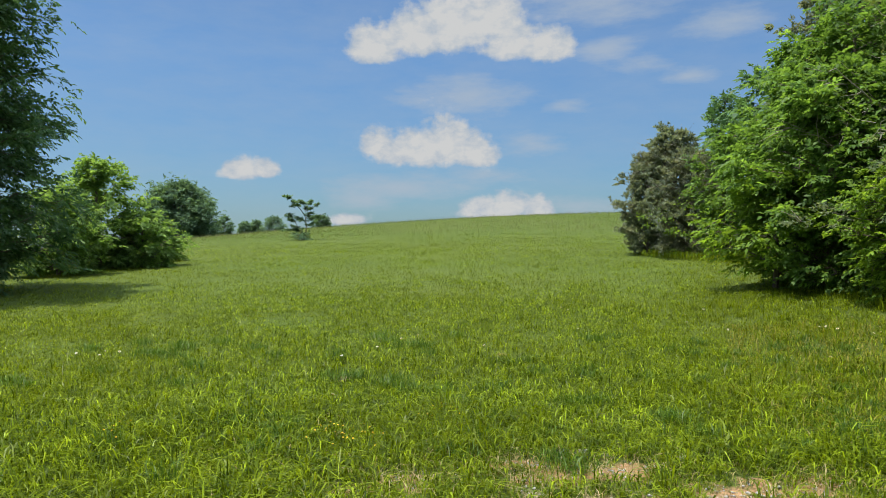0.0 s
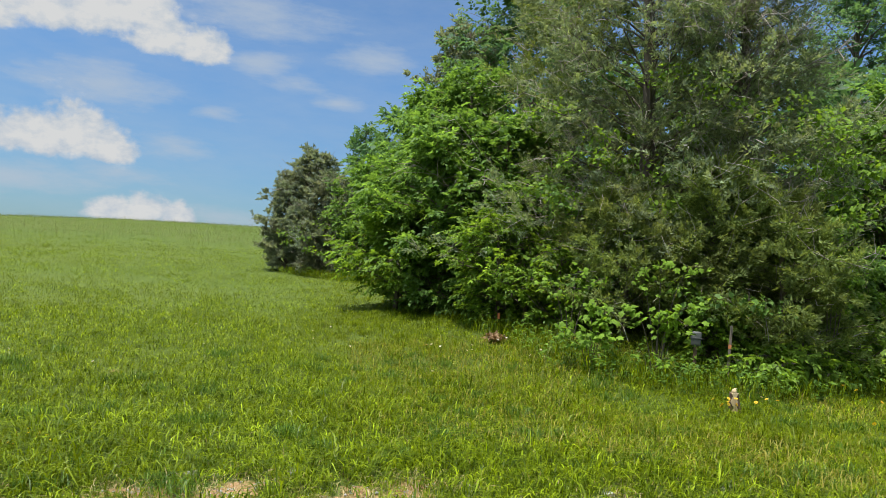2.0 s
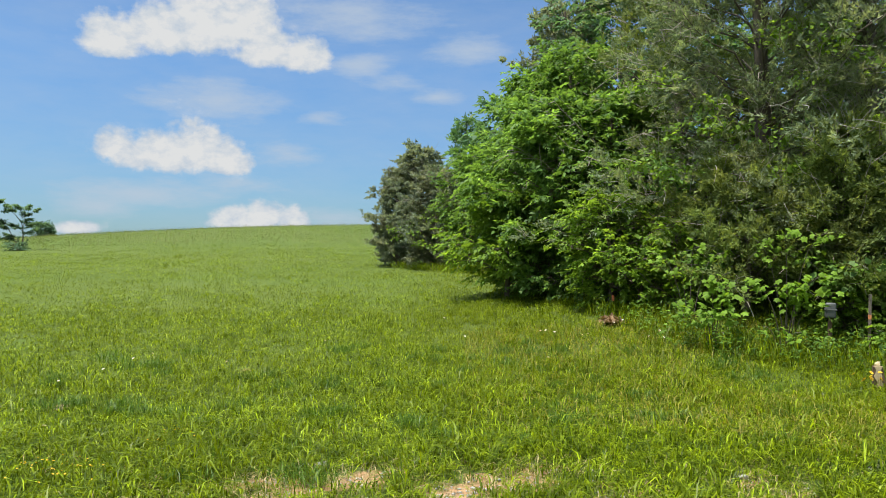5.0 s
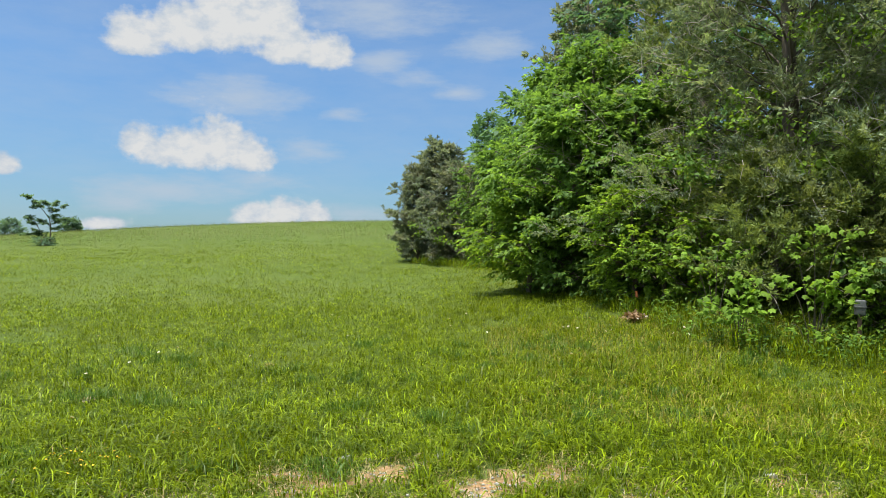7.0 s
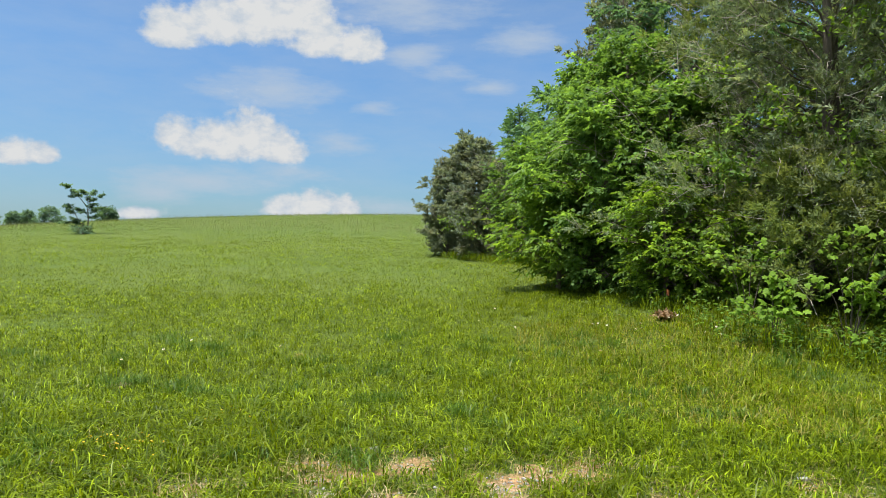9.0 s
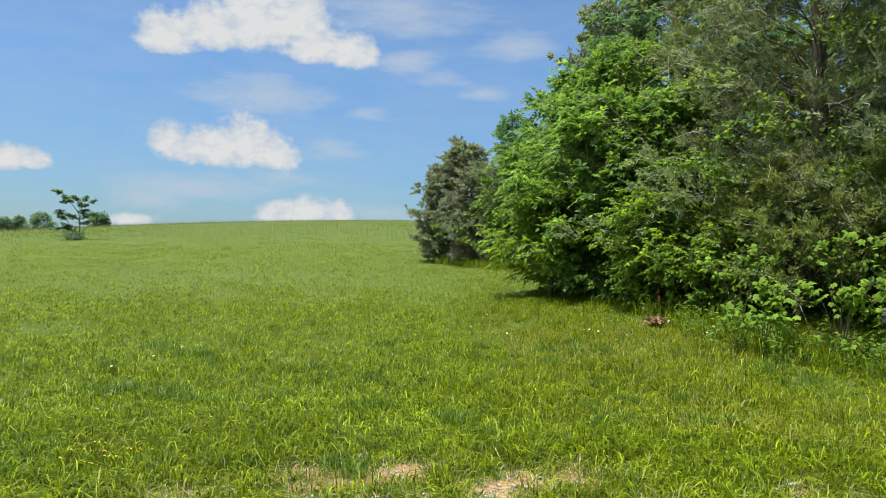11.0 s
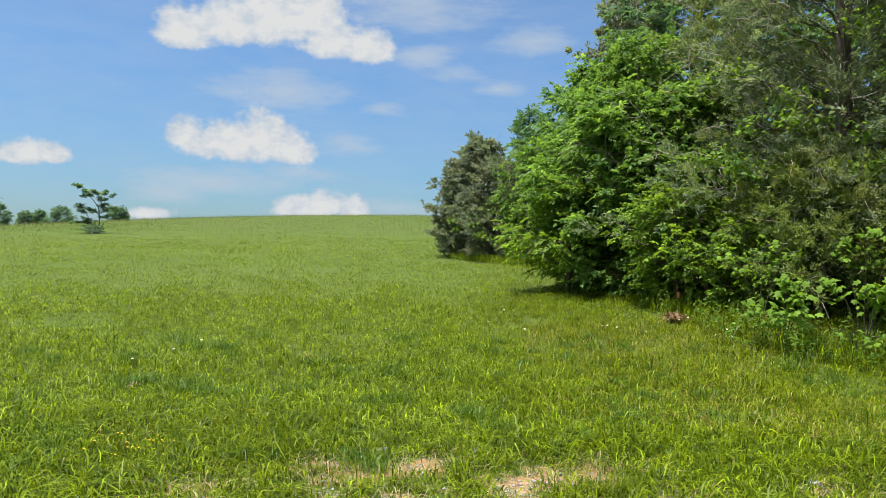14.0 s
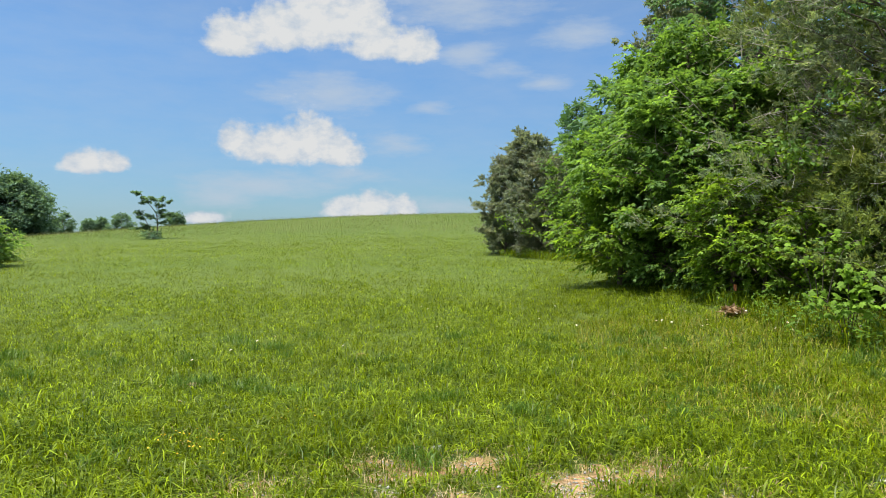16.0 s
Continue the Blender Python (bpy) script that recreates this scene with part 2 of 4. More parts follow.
M_BARK = rough_stuff("bark", (0.055, 0.042, 0.032), (0.16, 0.13, 0.10), 22, 0.95, 0.7, (1, 1, 0.25))
M_TWIG = rough_stuff("dry_twigs", (0.17, 0.145, 0.12), (0.34, 0.305, 0.26), 9, 0.95, 0.2)
M_WOOD = rough_stuff("weathered_wood", (0.075, 0.060, 0.048), (0.19, 0.155, 0.12), 26, 0.9, 0.6, (1, 1, 0.15))
M_PALE = rough_stuff("fresh_split_wood", (0.42, 0.31, 0.16), (0.64, 0.50, 0.29), 30, 0.8, 0.4, (1, 1, 0.2))
M_POST = rough_stuff("dark_post_wood", (0.060, 0.035, 0.020), (0.15, 0.095, 0.058), 26, 0.9, 0.6, (1, 1, 0.15))
M_GREY = rough_stuff("grey_plastic", (0.055, 0.060, 0.058), (0.09, 0.097, 0.095), 8, 0.55, 0.1)
M_ORANGE = rough_stuff("orange_paint", (0.50, 0.15, 0.05), (0.66, 0.24, 0.09), 12, 0.6, 0.1)
M_STONE = rough_stuff("limestone", (0.225, 0.217, 0.203), (0.390, 0.383, 0.360), 12, 0.9, 0.5)
M_REDLEAF = foliage("dry_red_leaves", (0.15, 0.092, 0.050), (0.27, 0.175, 0.095), 0.15, 0.8, 3.0)
M_YELLOW = foliage("yellow_petals", (0.560, 0.336, 0.008), (0.680, 0.464, 0.024), 0.3, 0.6, 2.0, (0.640, 0.400, 0.016), single=True)
M_CENTRE = foliage("flower_centres", (0.42, 0.22, 0.01), (0.52, 0.30, 0.02), 0.2, 0.7, 2.0, (0.40, 0.20, 0.01), single=True)
M_WHITE = foliage("white_petals", (0.504, 0.518, 0.462), (0.574, 0.581, 0.546), 0.3, 0.6, 2.0, (0.518, 0.525, 0.476), single=True)


def ground_material():
    m, nt, bsdf = material("meadow_soil")
    fine = noise_fac(nt, 30, 8, 0.65)
    mid = noise_fac(nt, 2.3, 5, 0.6)
    wide = noise_fac(nt, 0.09, 4, 0.55)
    turf = ramp(nt, fine, (0.3, (0.018, 0.034, 0.005)), (0.7, (0.065, 0.085, 0.016)))
    far = ramp(nt, wide, (0.35, (0.080, 0.120, 0.022)), (0.65, (0.110, 0.140, 0.034)))
    turf = blend(nt, mid, turf, far)
    soil = ramp(nt, fine, (0.3, (0.20, 0.115, 0.055)), (0.55, (0.32, 0.195, 0.10)), (0.75, (0.40, 0.275, 0.165)))
    grit = ramp(nt, noise_fac(nt, 75, 2, 0.5), (0.45, (0.16, 0.15, 0.13)), (0.6, (0.46, 0.45, 0.42)))
    soil = blend(nt, ramp(nt, noise_fac(nt, 1.3, 3), (0.58, (0, 0, 0)), (0.70, (1, 1, 1))), soil, grit)
    bare = nt.nodes.new("ShaderNodeAttribute")
    bare.attribute_name = "bare"
    edge = nt.nodes.new("ShaderNodeMath")
    edge.operation = "MULTIPLY_ADD"
    nt.links.new(fine, edge.inputs[0])
    edge.inputs[1].default_value = 0.5
    nt.links.new(bare.outputs["Fac"], edge.inputs[2])
    mask = ramp(nt, edge.outputs[0], (0.55, (0, 0, 0)), (0.75, (1, 1, 1)))
    nt.links.new(blend(nt, mask, turf, soil), bsdf.inputs["Base Color"])
    bsdf.inputs["Roughness"].default_value = 0.95
    bsdf.inputs["Specular IOR Level"].default_value = 0.1
    b = nt.nodes.new("ShaderNodeBump")
    b.inputs["Strength"].default_value, b.inputs["Distance"].default_value = 0.7, 0.03
    nt.links.new(fine, b.inputs["Height"])
    nt.links.new(b.outputs[0], bsdf.inputs["Normal"])
    return m


M_GROUND = ground_material()


# ---------------------------------------------------------------- mesh helpers
def make_mesh(name, v, f, mat, smooth=False):
    v, f = np.asarray(v, np.float32), np.asarray(f, np.int32)
    me = bpy.data.meshes.new(name)
    me.vertices.add(len(v))
    me.vertices.foreach_set("co", v.ravel())
    n, k = f.shape
    me.loops.add(n * k)
    me.loops.foreach_set("vertex_index", f.ravel())
    me.polygons.add(n)
    me.polygons.foreach_set("loop_start", np.arange(n, dtype=np.int32) * k)
    me.polygons.foreach_set("loop_total", np.full(n, k, np.int32))
    if smooth:
        me.polygons.foreach_set("use_smooth", np.ones(n, bool))
    me.update(calc_edges=True)
    me.materials.append(mat)
    return me


def part(name, v, f, mat, parent=None, label="", smooth=False):
    ob = new(name, make_mesh(name, v, f, mat, smooth))
    ob.parent = parent
    return tagged(ob, label) if label else ob


def part_bm(name, bm, mat, parent=None, label="", smooth=False):
    me = bpy.data.meshes.new(name)
    bm.to_mesh(me)
    bm.free()
    me.materials.append(mat)
    if smooth:
        me.polygons.foreach_set("use_smooth", np.ones(len(me.polygons), bool))
    ob = new(name, me)
    ob.parent = parent
    return tagged(ob, label) if label else ob


def thing(name, label, category, m, group="", kind=""):
    ob = new(name)
    ob.empty_display_size = 0.2
    ob.matrix_world = m
    return tagged(ob, label, category, group, kind)


def unit(a):
    return a / np.maximum(np.linalg.norm(a, axis=-1, keepdims=True), 1e-9)


def sstep(a, b, v):
    t = np.clip((v - a) / (b - a), 0, 1)
    return t * t * (3 - 2 * t)


def leaf_quads(p, d, up, length, width, fold=0.12):
    """Pointed leaves, folded along the middle: base, edge, tip, edge."""
    d = unit(d)
    side = unit(np.cross(d, up))
    nrm = np.cross(side, d)
    L, W = length[:, None], width[:, None]
    mid = p + d * L * 0.45 + nrm * L * fold
    tip = p + d * L - nrm * L * fold * 0.8
    v = np.stack([p, mid + side * W * 0.5, tip, mid - side * W * 0.5], 1).reshape(-1, 3)
    return v, np.arange(len(p) * 4).reshape(-1, 4)


def sprays(p, d, up, length, width):
    """Slim single-faced tufts."""
    d = unit(d)
    side = unit(np.cross(d, up)) * width[:, None] * 0.5
    v = np.stack([p + side, p + d * length[:, None], p - side], 1).reshape(-1, 3)
    return v, np.arange(len(p) * 3).reshape(-1, 3)


def tubes(paths, sides=5):
    """Tapered tubes; each path is (points (n,3), radii (n))."""
    vs, fs, base = [], [], 0
    ang = np.arange(sides) * 2 * np.pi / sides
    for pts, rad in paths:
        pts = np.asarray(pts, float)
        n = len(pts)
        t = unit(np.gradient(pts, axis=0))
        ref = np.where(np.abs(t[:, 2:3]) > 0.9, (1.0, 0, 0), (0, 0, 1.0))
        a = unit(np.cross(t, ref))
        b = np.cross(t, a)
        ring = pts[:, None] + np.asarray(rad)[:, None, None] * (np.cos(ang)[None, :, None] * a[:, None] + np.sin(ang)[None, :, None] * b[:, None])
        vs.append(ring.reshape(-1, 3))
        i = np.arange(n - 1)[:, None] * sides
        k = np.arange(sides)[None]
        k2 = (k + 1) % sides
        fs.append(np.stack([base + i + k, base + i + k2, base + i + sides + k2, base + i + sides + k], -1).reshape(-1, 4))
        base += n * sides
    return np.concatenate(vs), np.concatenate(fs)


# ---------------------------------------------------------------- the ground
def crest(x):
    xc = np.clip(x, -48, 21)
    return 5.05 + 0.058 * xc - 0.0009 * xc * xc


def ground_z(x, y):
    """A meadow, level by the camera, that climbs to a crest some eighty metres off; a low bank under the wood's edge."""
    x, y = np.asarray(x, float), np.asarray(y, float)
    u = (y - 9.5) / 70.5
    low = 0.045 * np.logaddexp(0, u / 0.045)
    high = 1 - 0.035 * np.logaddexp(0, (1 - u) / 0.035)
    g = np.where(u > 0.5, high, low)
    drop = np.clip(u - 1.05, 0, None)
    g = np.maximum(g - 1.1 * drop ** 2 / (0.35 + drop), -2.5)
    z = crest(x) * g
    z = z + 0.12 * np.clip(x - 4, 0, 9) * sstep(5.5, 9.5, y) * (1 - sstep(16, 26, y))
    near = 1 - sstep(10, 24, np.hypot(x, y))
    z = z + near * (0.025 * np.sin(x * 0.9 + 1.3) * np.sin(y * 0.7) + 0.012 * np.sin(x * 2.7) * np.sin(y * 2.1 + 0.6))
    return z


def gz(x, y):
    return float(ground_z(x, y))


# bare soil along the edge of the pull-off: x, y, half widths, strength
BARE = (
    (0.54, 4.95, 0.28, 0.14, 1.30), (-0.25, 4.62, 0.18, 0.08, 0.90), (1.20, 4.72, 0.28, 0.12, 1.36), (1.38, 4.50, 0.26, 0.09, 1.12), (2.06, 4.62, 0.17, 0.13, 1.42),
    (2.12, 4.28, 0.38, 0.12, 1.42), (1.56, 4.53, 0.15, 0.08, 1.06), (1.72, 4.25, 0.22, 0.09, 1.18), (3.93, 4.04, 0.18, 0.08, 0.83), (3.70, 3.85, 0.24, 0.08, 1.00),
    (2.95, 3.92, 0.18, 0.07, 0.94), (4.9, 4.4, 0.2, 0.1, 0.59), (-0.95, 7.85, 0.40, 0.22, 0.72), (-1.55, 7.2, 0.3, 0.2, 0.47), (0.95, 9.2, 0.5, 0.3, 0.36),
)


def waves(x, y, k, seed):
    """Cheap soft noise, about -1 to 1."""
    r = np.random.default_rng(seed)
    s = 0
    for _ in range(6):
        a, ph, q = r.uniform(0, 6.283), r.uniform(0, 6.283), k * r.uniform(0.6, 1.7)
        s = s + np.sin(q * (x * math.cos(a) + y * math.sin(a)) + ph)
    return s / 3.2


def bare_at(x, y):
    b = 0
    for px, py, rx, ry, s in BARE:
        b = np.maximum(b, s * np.exp(-(((x - px) / rx) ** 2 + ((y - py) / ry) ** 2)))
    rim = np.interp(x, (-1.4, -0.6, 0.5, 1.2, 2.5, 3.6, 4.7, 7.0), (3.6, 4.7, 5.15, 5.05, 4.9, 4.2, 4.0, 3.3))
    b = np.maximum(b, np.interp(x, (-0.4, 0.5, 2.3, 2.9, 7.0), (0.36, 0.42, 0.46, 0.26, 0.26)) * sstep(0.12, -0.2, y - rim) * sstep(-1.2, -0.4, x) * sstep(1.2, 2.8, y) * sstep(8.5, 6.0, x))
    return np.clip(b * (0.76 + 0.5 * waves(x, y, 7.0, 5) + 0.4 * waves(x, y, 17.0, 6)), 0, 1)


def build_ground():
    def axis(lo, hi, step, far):
        core = np.arange(lo, hi + step / 2, step)
        out = np.geomspace(step, far, 60).cumsum()
        out = out[out < far]
        return np.concatenate([lo - out[::-1], core, hi + out])
    xs, ys = axis(-4, 8.5, 0.09, 2600), axis(1.0, 8.4, 0.07, 2600)
    gx, gy = np.meshgrid(xs, ys)
    gzv = ground_z(gx, gy)
    v = np.stack([gx, gy, gzv], -1).reshape(-1, 3)
    nx, ny = len(xs), len(ys)
    i = (np.arange(ny - 1)[:, None] * nx + np.arange(nx - 1)[None]).ravel()
    f = np.stack([i, i + 1, i + nx + 1, i + nx], -1)
    me = make_mesh("ground", v, f, M_GROUND, True)
    at = me.attributes.new("bare", "FLOAT", "POINT")
    at.data.foreach_set("value", bare_at(gx, gy).astype(np.float32).ravel())
    tagged(new("ground", me), "sloping green meadow with bare sandy soil patches", "ground", kind="structure")


build_ground()


# ---------------------------------------------------------------- grass
def sector(rng, n, r0, r1, a0=-37.0, a1=72.0):
    r = np.sqrt(rng.uniform(r0 * r0, r1 * r1, n))
    a = np.radians(rng.uniform(a0, a1, n))
    return r * np.sin(a), r * np.cos(a)


def blades(x, y, h, w, lean, rng, coarse=False):
    z = ground_z(x, y) - 0.01
    a = rng.uniform(0, 2 * np.pi, len(x))
    p = np.stack([x, y, z], -1)
    out = np.stack([np.cos(a), np.sin(a), np.zeros_like(a)], -1)
    turn = a + np.pi / 2 + rng.normal(0, 0.5, len(x))
    side = np.stack([np.cos(turn), np.sin(turn), np.zeros_like(a)], -1) * w[:, None] * 0.5
    up = np.zeros_like(p)
    up[:, 2] = 1
    mid = p + up * h[:, None] * 0.62 + out * (h * lean * 0.35)[:, None]
    tip = p + up * (h * (1 - 0.35 * lean))[:, None] + out * (h * lean)[:, None]
    if coarse:
        v = np.stack([p + side, tip, p - side], 1).reshape(-1, 3)
        return v, np.arange(len(x) * 3).reshape(-1, 3)
    v = np.stack([p, mid + side, tip, mid - side], 1).reshape(-1, 3)
    return v, np.arange(len(x) * 4).reshape(-1, 4)


def tuft_scatter(rng, x, y, spread):
    """Draw blades together into tufts."""
    return x + rng.normal(0, spread, len(x)), y + rng.normal(0, spread, len(y))


def wood_edge(x, y):
    """Positive inside the wood."""
    return sstep(0, 2.0, x - np.interp(y, (4, 6, 9, 13, 18, 24, 30, 60), (13.0, 9.2, 7.4, 6.6, 7.2, 7.0, 7.6, 16)))


def build_grass():
    rng = np.random.default_rng(11)
    rings = (
        ("grass_foreground", 3.4, 8.5, 165000, 8, 0.050, 0.105, 0.0105, M_GRASS),
        ("grass_midfield", 8.5, 17.0, 240000, 6, 0.06, 0.078, 0.0115, M_GRASS),
        ("grass_slope", 17.0, 38.0, 300000, 5, 0.13, 0.072, 0.0175, M_GRASS),
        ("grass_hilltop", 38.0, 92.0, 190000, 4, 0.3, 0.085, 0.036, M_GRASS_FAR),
    )
    for name, r0, r1, n, per, spread, h0, w0, mat in rings:
        x, y = sector(rng, n // per, r0, r1)
        fade = np.exp(rng.normal(0, 0.13, len(x)))
        x, y = x * fade, y * fade
        inside = np.hypot(x, y) > 3.1
        x, y = x[inside], y[inside]
        x, y = np.repeat(x, per), np.repeat(y, per)
        tall = np.repeat(rng.lognormal(0, 0.25, len(x) // per), per)
        x, y = tuft_scatter(rng, x, y, spread)
        keep = rng.uniform(0, 1, len(x)) > 1.75 * bare_at(x, y) * (0.7 + 0.5 * waves(x, y, 11.0, 8))
        x, y, tall = x[keep], y[keep], tall[keep]
        clump = 1 + 0.28 * waves(x, y, 1.7, 21) + 0.18 * waves(x, y, 0.35, 22)
        h = h0 * tall * np.clip(clump, 0.45, 1.6) * rng.uniform(0.6, 1.35, len(x))
        h *= 1 - 0.6 * np.clip(bare_at(x, y) * 1.3, 0, 1)
        h *= 1 - 0.35 * sstep(4.6, 3.9, np.hypot(x, y)) * sstep(-1.2, 0.0, x) * sstep(3.4, 2.4, x)
        w = w0 * rng.uniform(0.65, 1.3, len(x))
        lean = np.clip(rng.normal(1.10, 0.45, len(x)), 0.05, 2.0)
        v, f = blades(x, y, h, w, lean, rng, r0 > 16)
        part(name, v, f, mat)
        tagged(bpy.data.objects[name], "lush green meadow grass with bent pointed blades", "grass", kind="stuff")
    # the same meadow on the other sides of the walk
    for r0, r1, n, h0, w0, a0, a1 in ((0.0, 3.4, 30000, 0.10, 0.012, -180, 180), (3.2, 12.0, 60000, 0.10, 0.022, 71, 324), (12.0, 34.0, 40000, 0.11, 0.045, 71, 324)):
        x, y = sector(rng, n, r0, r1, a0, a1)
        keep = rng.uniform(0, 1, n) > 1.35 * bare_at(x, y)
        x, y = x[keep], y[keep]
        n = len(x)
        v, f = blades(x, y, h0 * rng.uniform(0.6, 1.4, n), w0 * rng.uniform(0.6, 1.3, n), np.clip(rng.normal(0.75, 0.35, n), 0.05, 1.5), rng, True)
        tagged(part("grass_around", v, f, M_GRASS), "green meadow grass round the standing place", "grass", kind="stuff")
    # taller, darker tussocks here and there
    x, y = sector(rng, 130, 4.6, 11.0)
    keep = bare_at(x, y) < 0.2
    own = np.array(((-0.62, 7.35), (-0.35, 7.2), (-0.05, 7.1), (-1.25, 5.75), (-1.5, 5.95), (1.2, 6.6), (1.45, 6.7), (0.75, 4.95), (0.9, 4.75), (-0.5, 7.6)))
    x, y = np.concatenate([x[keep], own[:, 0]]), np.concatenate([y[keep], own[:, 1]])
    x, y = np.repeat(x, 110), np.repeat(y, 110)
    x, y = x + rng.normal(0, 0.09, len(x)), y + rng.normal(0, 0.08, len(y))
    v, f = blades(x, y, rng.uniform(0.10, 0.20, len(x)), rng.uniform(0.005, 0.009, len(x)), rng.uniform(0.2, 1.1, len(x)), rng)
    tagged(part("grass_tussocks", v, f, M_TUSSOCK), "taller dark green grass tussocks in the meadow", "grass", kind="stuff")
    # dry stalks in the bare strip and pale seed heads towards the crest
    x, y = sector(rng, 16000, 3.4, 6.2, -20, 72)
    keep = rng.uniform(0, 1, len(x)) < 0.12 + bare_at(x, y)
    x, y = x[keep], y[keep]
    v, f = blades(x, y, rng.uniform(0.03, 0.16, len(x)), rng.uniform(0.003, 0.006, len(x)), rng.uniform(0.4, 1.6, len(x)), rng)
    tagged(part("dry_grass", v, f, M_STRAW), "dry straw-coloured grass stalks on bare soil", "dry grass", kind="stuff")
    x, y = sector(rng, 16000, 6.2, 12.0, 22, 64)
    keep = (wood_edge(x + 0.6, y) < 0.5) & (rng.uniform(0, 1, len(x)) < 0.45 + 0.5 * waves(x, y, 1.1, 31))
    x, y = x[keep], y[keep]
    v, f = blades(x, y, rng.uniform(0.09, 0.22, len(x)), rng.uniform(0.004, 0.008, len(x)), rng.uniform(0.4, 1.4, len(x)), rng)
    tagged(part("flowering_grass", v, f, M_STALK), "olive-brown flowering grass stalks near the wood", "grass", kind="stuff")
    x, y = sector(rng, 14000, 44, 90, -36, 20)
    v, f = blades(x, y, rng.uniform(0.2, 0.42, len(x)), rng.uniform(0.012, 0.022, len(x)), rng.uniform(0.1, 0.7, len(x)), rng, True)
    tagged(part("seeding_grass", v, f, M_SEED), "tall pale seeding grass near the hill crest", "grass", kind="stuff")


build_grass()


# ---------------------------------------------------------------- trees
def spot(az, r, sink=0.0):
    x, y = r * math.sin(radians(az)), r * math.cos(radians(az))
    return x, y, gz(x, y) - sink


def profile(kind, u):
    u = np.clip(u, 0, 1)
    if kind == "cone":
        return np.clip((1 - u) ** 0.75 * np.clip(u * 9 + 0.35, 0, 1) + 0.05, 0, 1)
    if kind == "skirt":
        return np.clip((1.02 - 0.42 * u - 0.55 * u ** 5) * np.clip(0.75 + 3 * u, 0, 1), 0.05, 1.1)
    if kind == "column":
        return np.clip((0.98 - 0.25 * u ** 3) * np.clip(0.7 + 2 * u, 0, 1), 0.05, 1.0)
    if kind == "oval":
        return np.clip(np.sin(np.pi * (0.14 + 0.83 * u)) ** 0.7, 0.05, 1)
    if kind == "bush":
        return np.clip(np.sqrt(np.clip(1 - (u * 0.97) ** 2.4, 0, 1)) * np.clip(0.72 + u, 0, 1), 0.05, 1)
    return np.clip(np.sin(np.pi * (0.08 + 0.86 * u ** 0.8)) ** 0.55, 0.05, 1)


def skeleton(rng, h, radius, low, kind, limbs, subs, rise, lumps=(0.50, 1.28)):
    """Trunk, limbs and side branches inside a lumpy crown; returns tube paths and the twigs' starts and ends."""
    wob = rng.normal(0, 0.03 * h, 2)
    tz = np.linspace(-0.15, h * 0.93, 9)
    q = np.clip(tz / h, 0, 1)
    trunk = np.stack([wob[0] * q ** 1.5 + 0.03 * radius * np.sin(q * 7), wob[1] * q ** 1.5 + 0.03 * radius * np.cos(q * 6), tz], -1)
    r0 = 0.016 * h + 0.012
    paths = [(trunk, r0 * (1 - q) ** 0.8 + 0.008)]
    starts, ends = [], []
    lump = rng.uniform(*lumps, 40)
    for k in range(limbs):
        u = ((k + rng.uniform(0.1, 0.9)) / limbs) ** 0.9
        a = k * 2.39996 + rng.normal(0, 0.3)
        reach = radius * profile(kind, u) * lump[k % 40] * rng.uniform(0.7, 0.95)
        zt = h * (low + (0.95 - low) * u)
        up = reach * rise * rng.uniform(0.5, 1.3)
        if u < 0.3 and kind == "skirt":
            up *= (u - 0.12) / 0.18
        zb = max(h * 0.04, zt - up)
        root = np.array([np.interp(zb, tz, trunk[:, 0]), np.interp(zb, tz, trunk[:, 1]), zb])
        way = np.array([math.cos(a), math.sin(a), 0.0])
        s = np.linspace(0, 1, 6)[:, None]
        limb = root + way * reach * s + np.array([0, 0, 1.0]) * (zt - zb) * s ** 0.75 + rng.normal(0, 0.03 * reach, (6, 3)) * s
        rb = r0 * (0.42 - 0.25 * u) * (0.45 if rise == 0.55 else 1.0)
        paths.append((limb, np.linspace(rb, 0.006, 6)))
        for j in range(subs):
            t = rng.uniform(0.3, 1.0) if j else 1.0
            b0 = np.array([np.interp(t, s[:, 0], limb[:, c]) for c in range(3)])
            aa = a + rng.normal(0, 0.85)
            ln = radius * rng.uniform(0.16, 0.36) * (0.55 + 0.6 * profile(kind, u))
            b1 = b0 + np.array([math.cos(aa), math.sin(aa), rng.normal(0.12, 0.34)]) * ln
            starts.append(b0)
            ends.append(b1)
    return paths, np.array(starts), np.array(ends)


def crown_points(rng, starts, ends, n, loose):
    k = rng.integers(0, len(starts), n)
    s = rng.beta(1.7, 1.1, n)[:, None]
    along = ends[k] - starts[k]
    p = starts[k] + along * s + rng.normal(0, loose, (n, 3)) * (1, 1, 0.7)
    return p, unit(along)


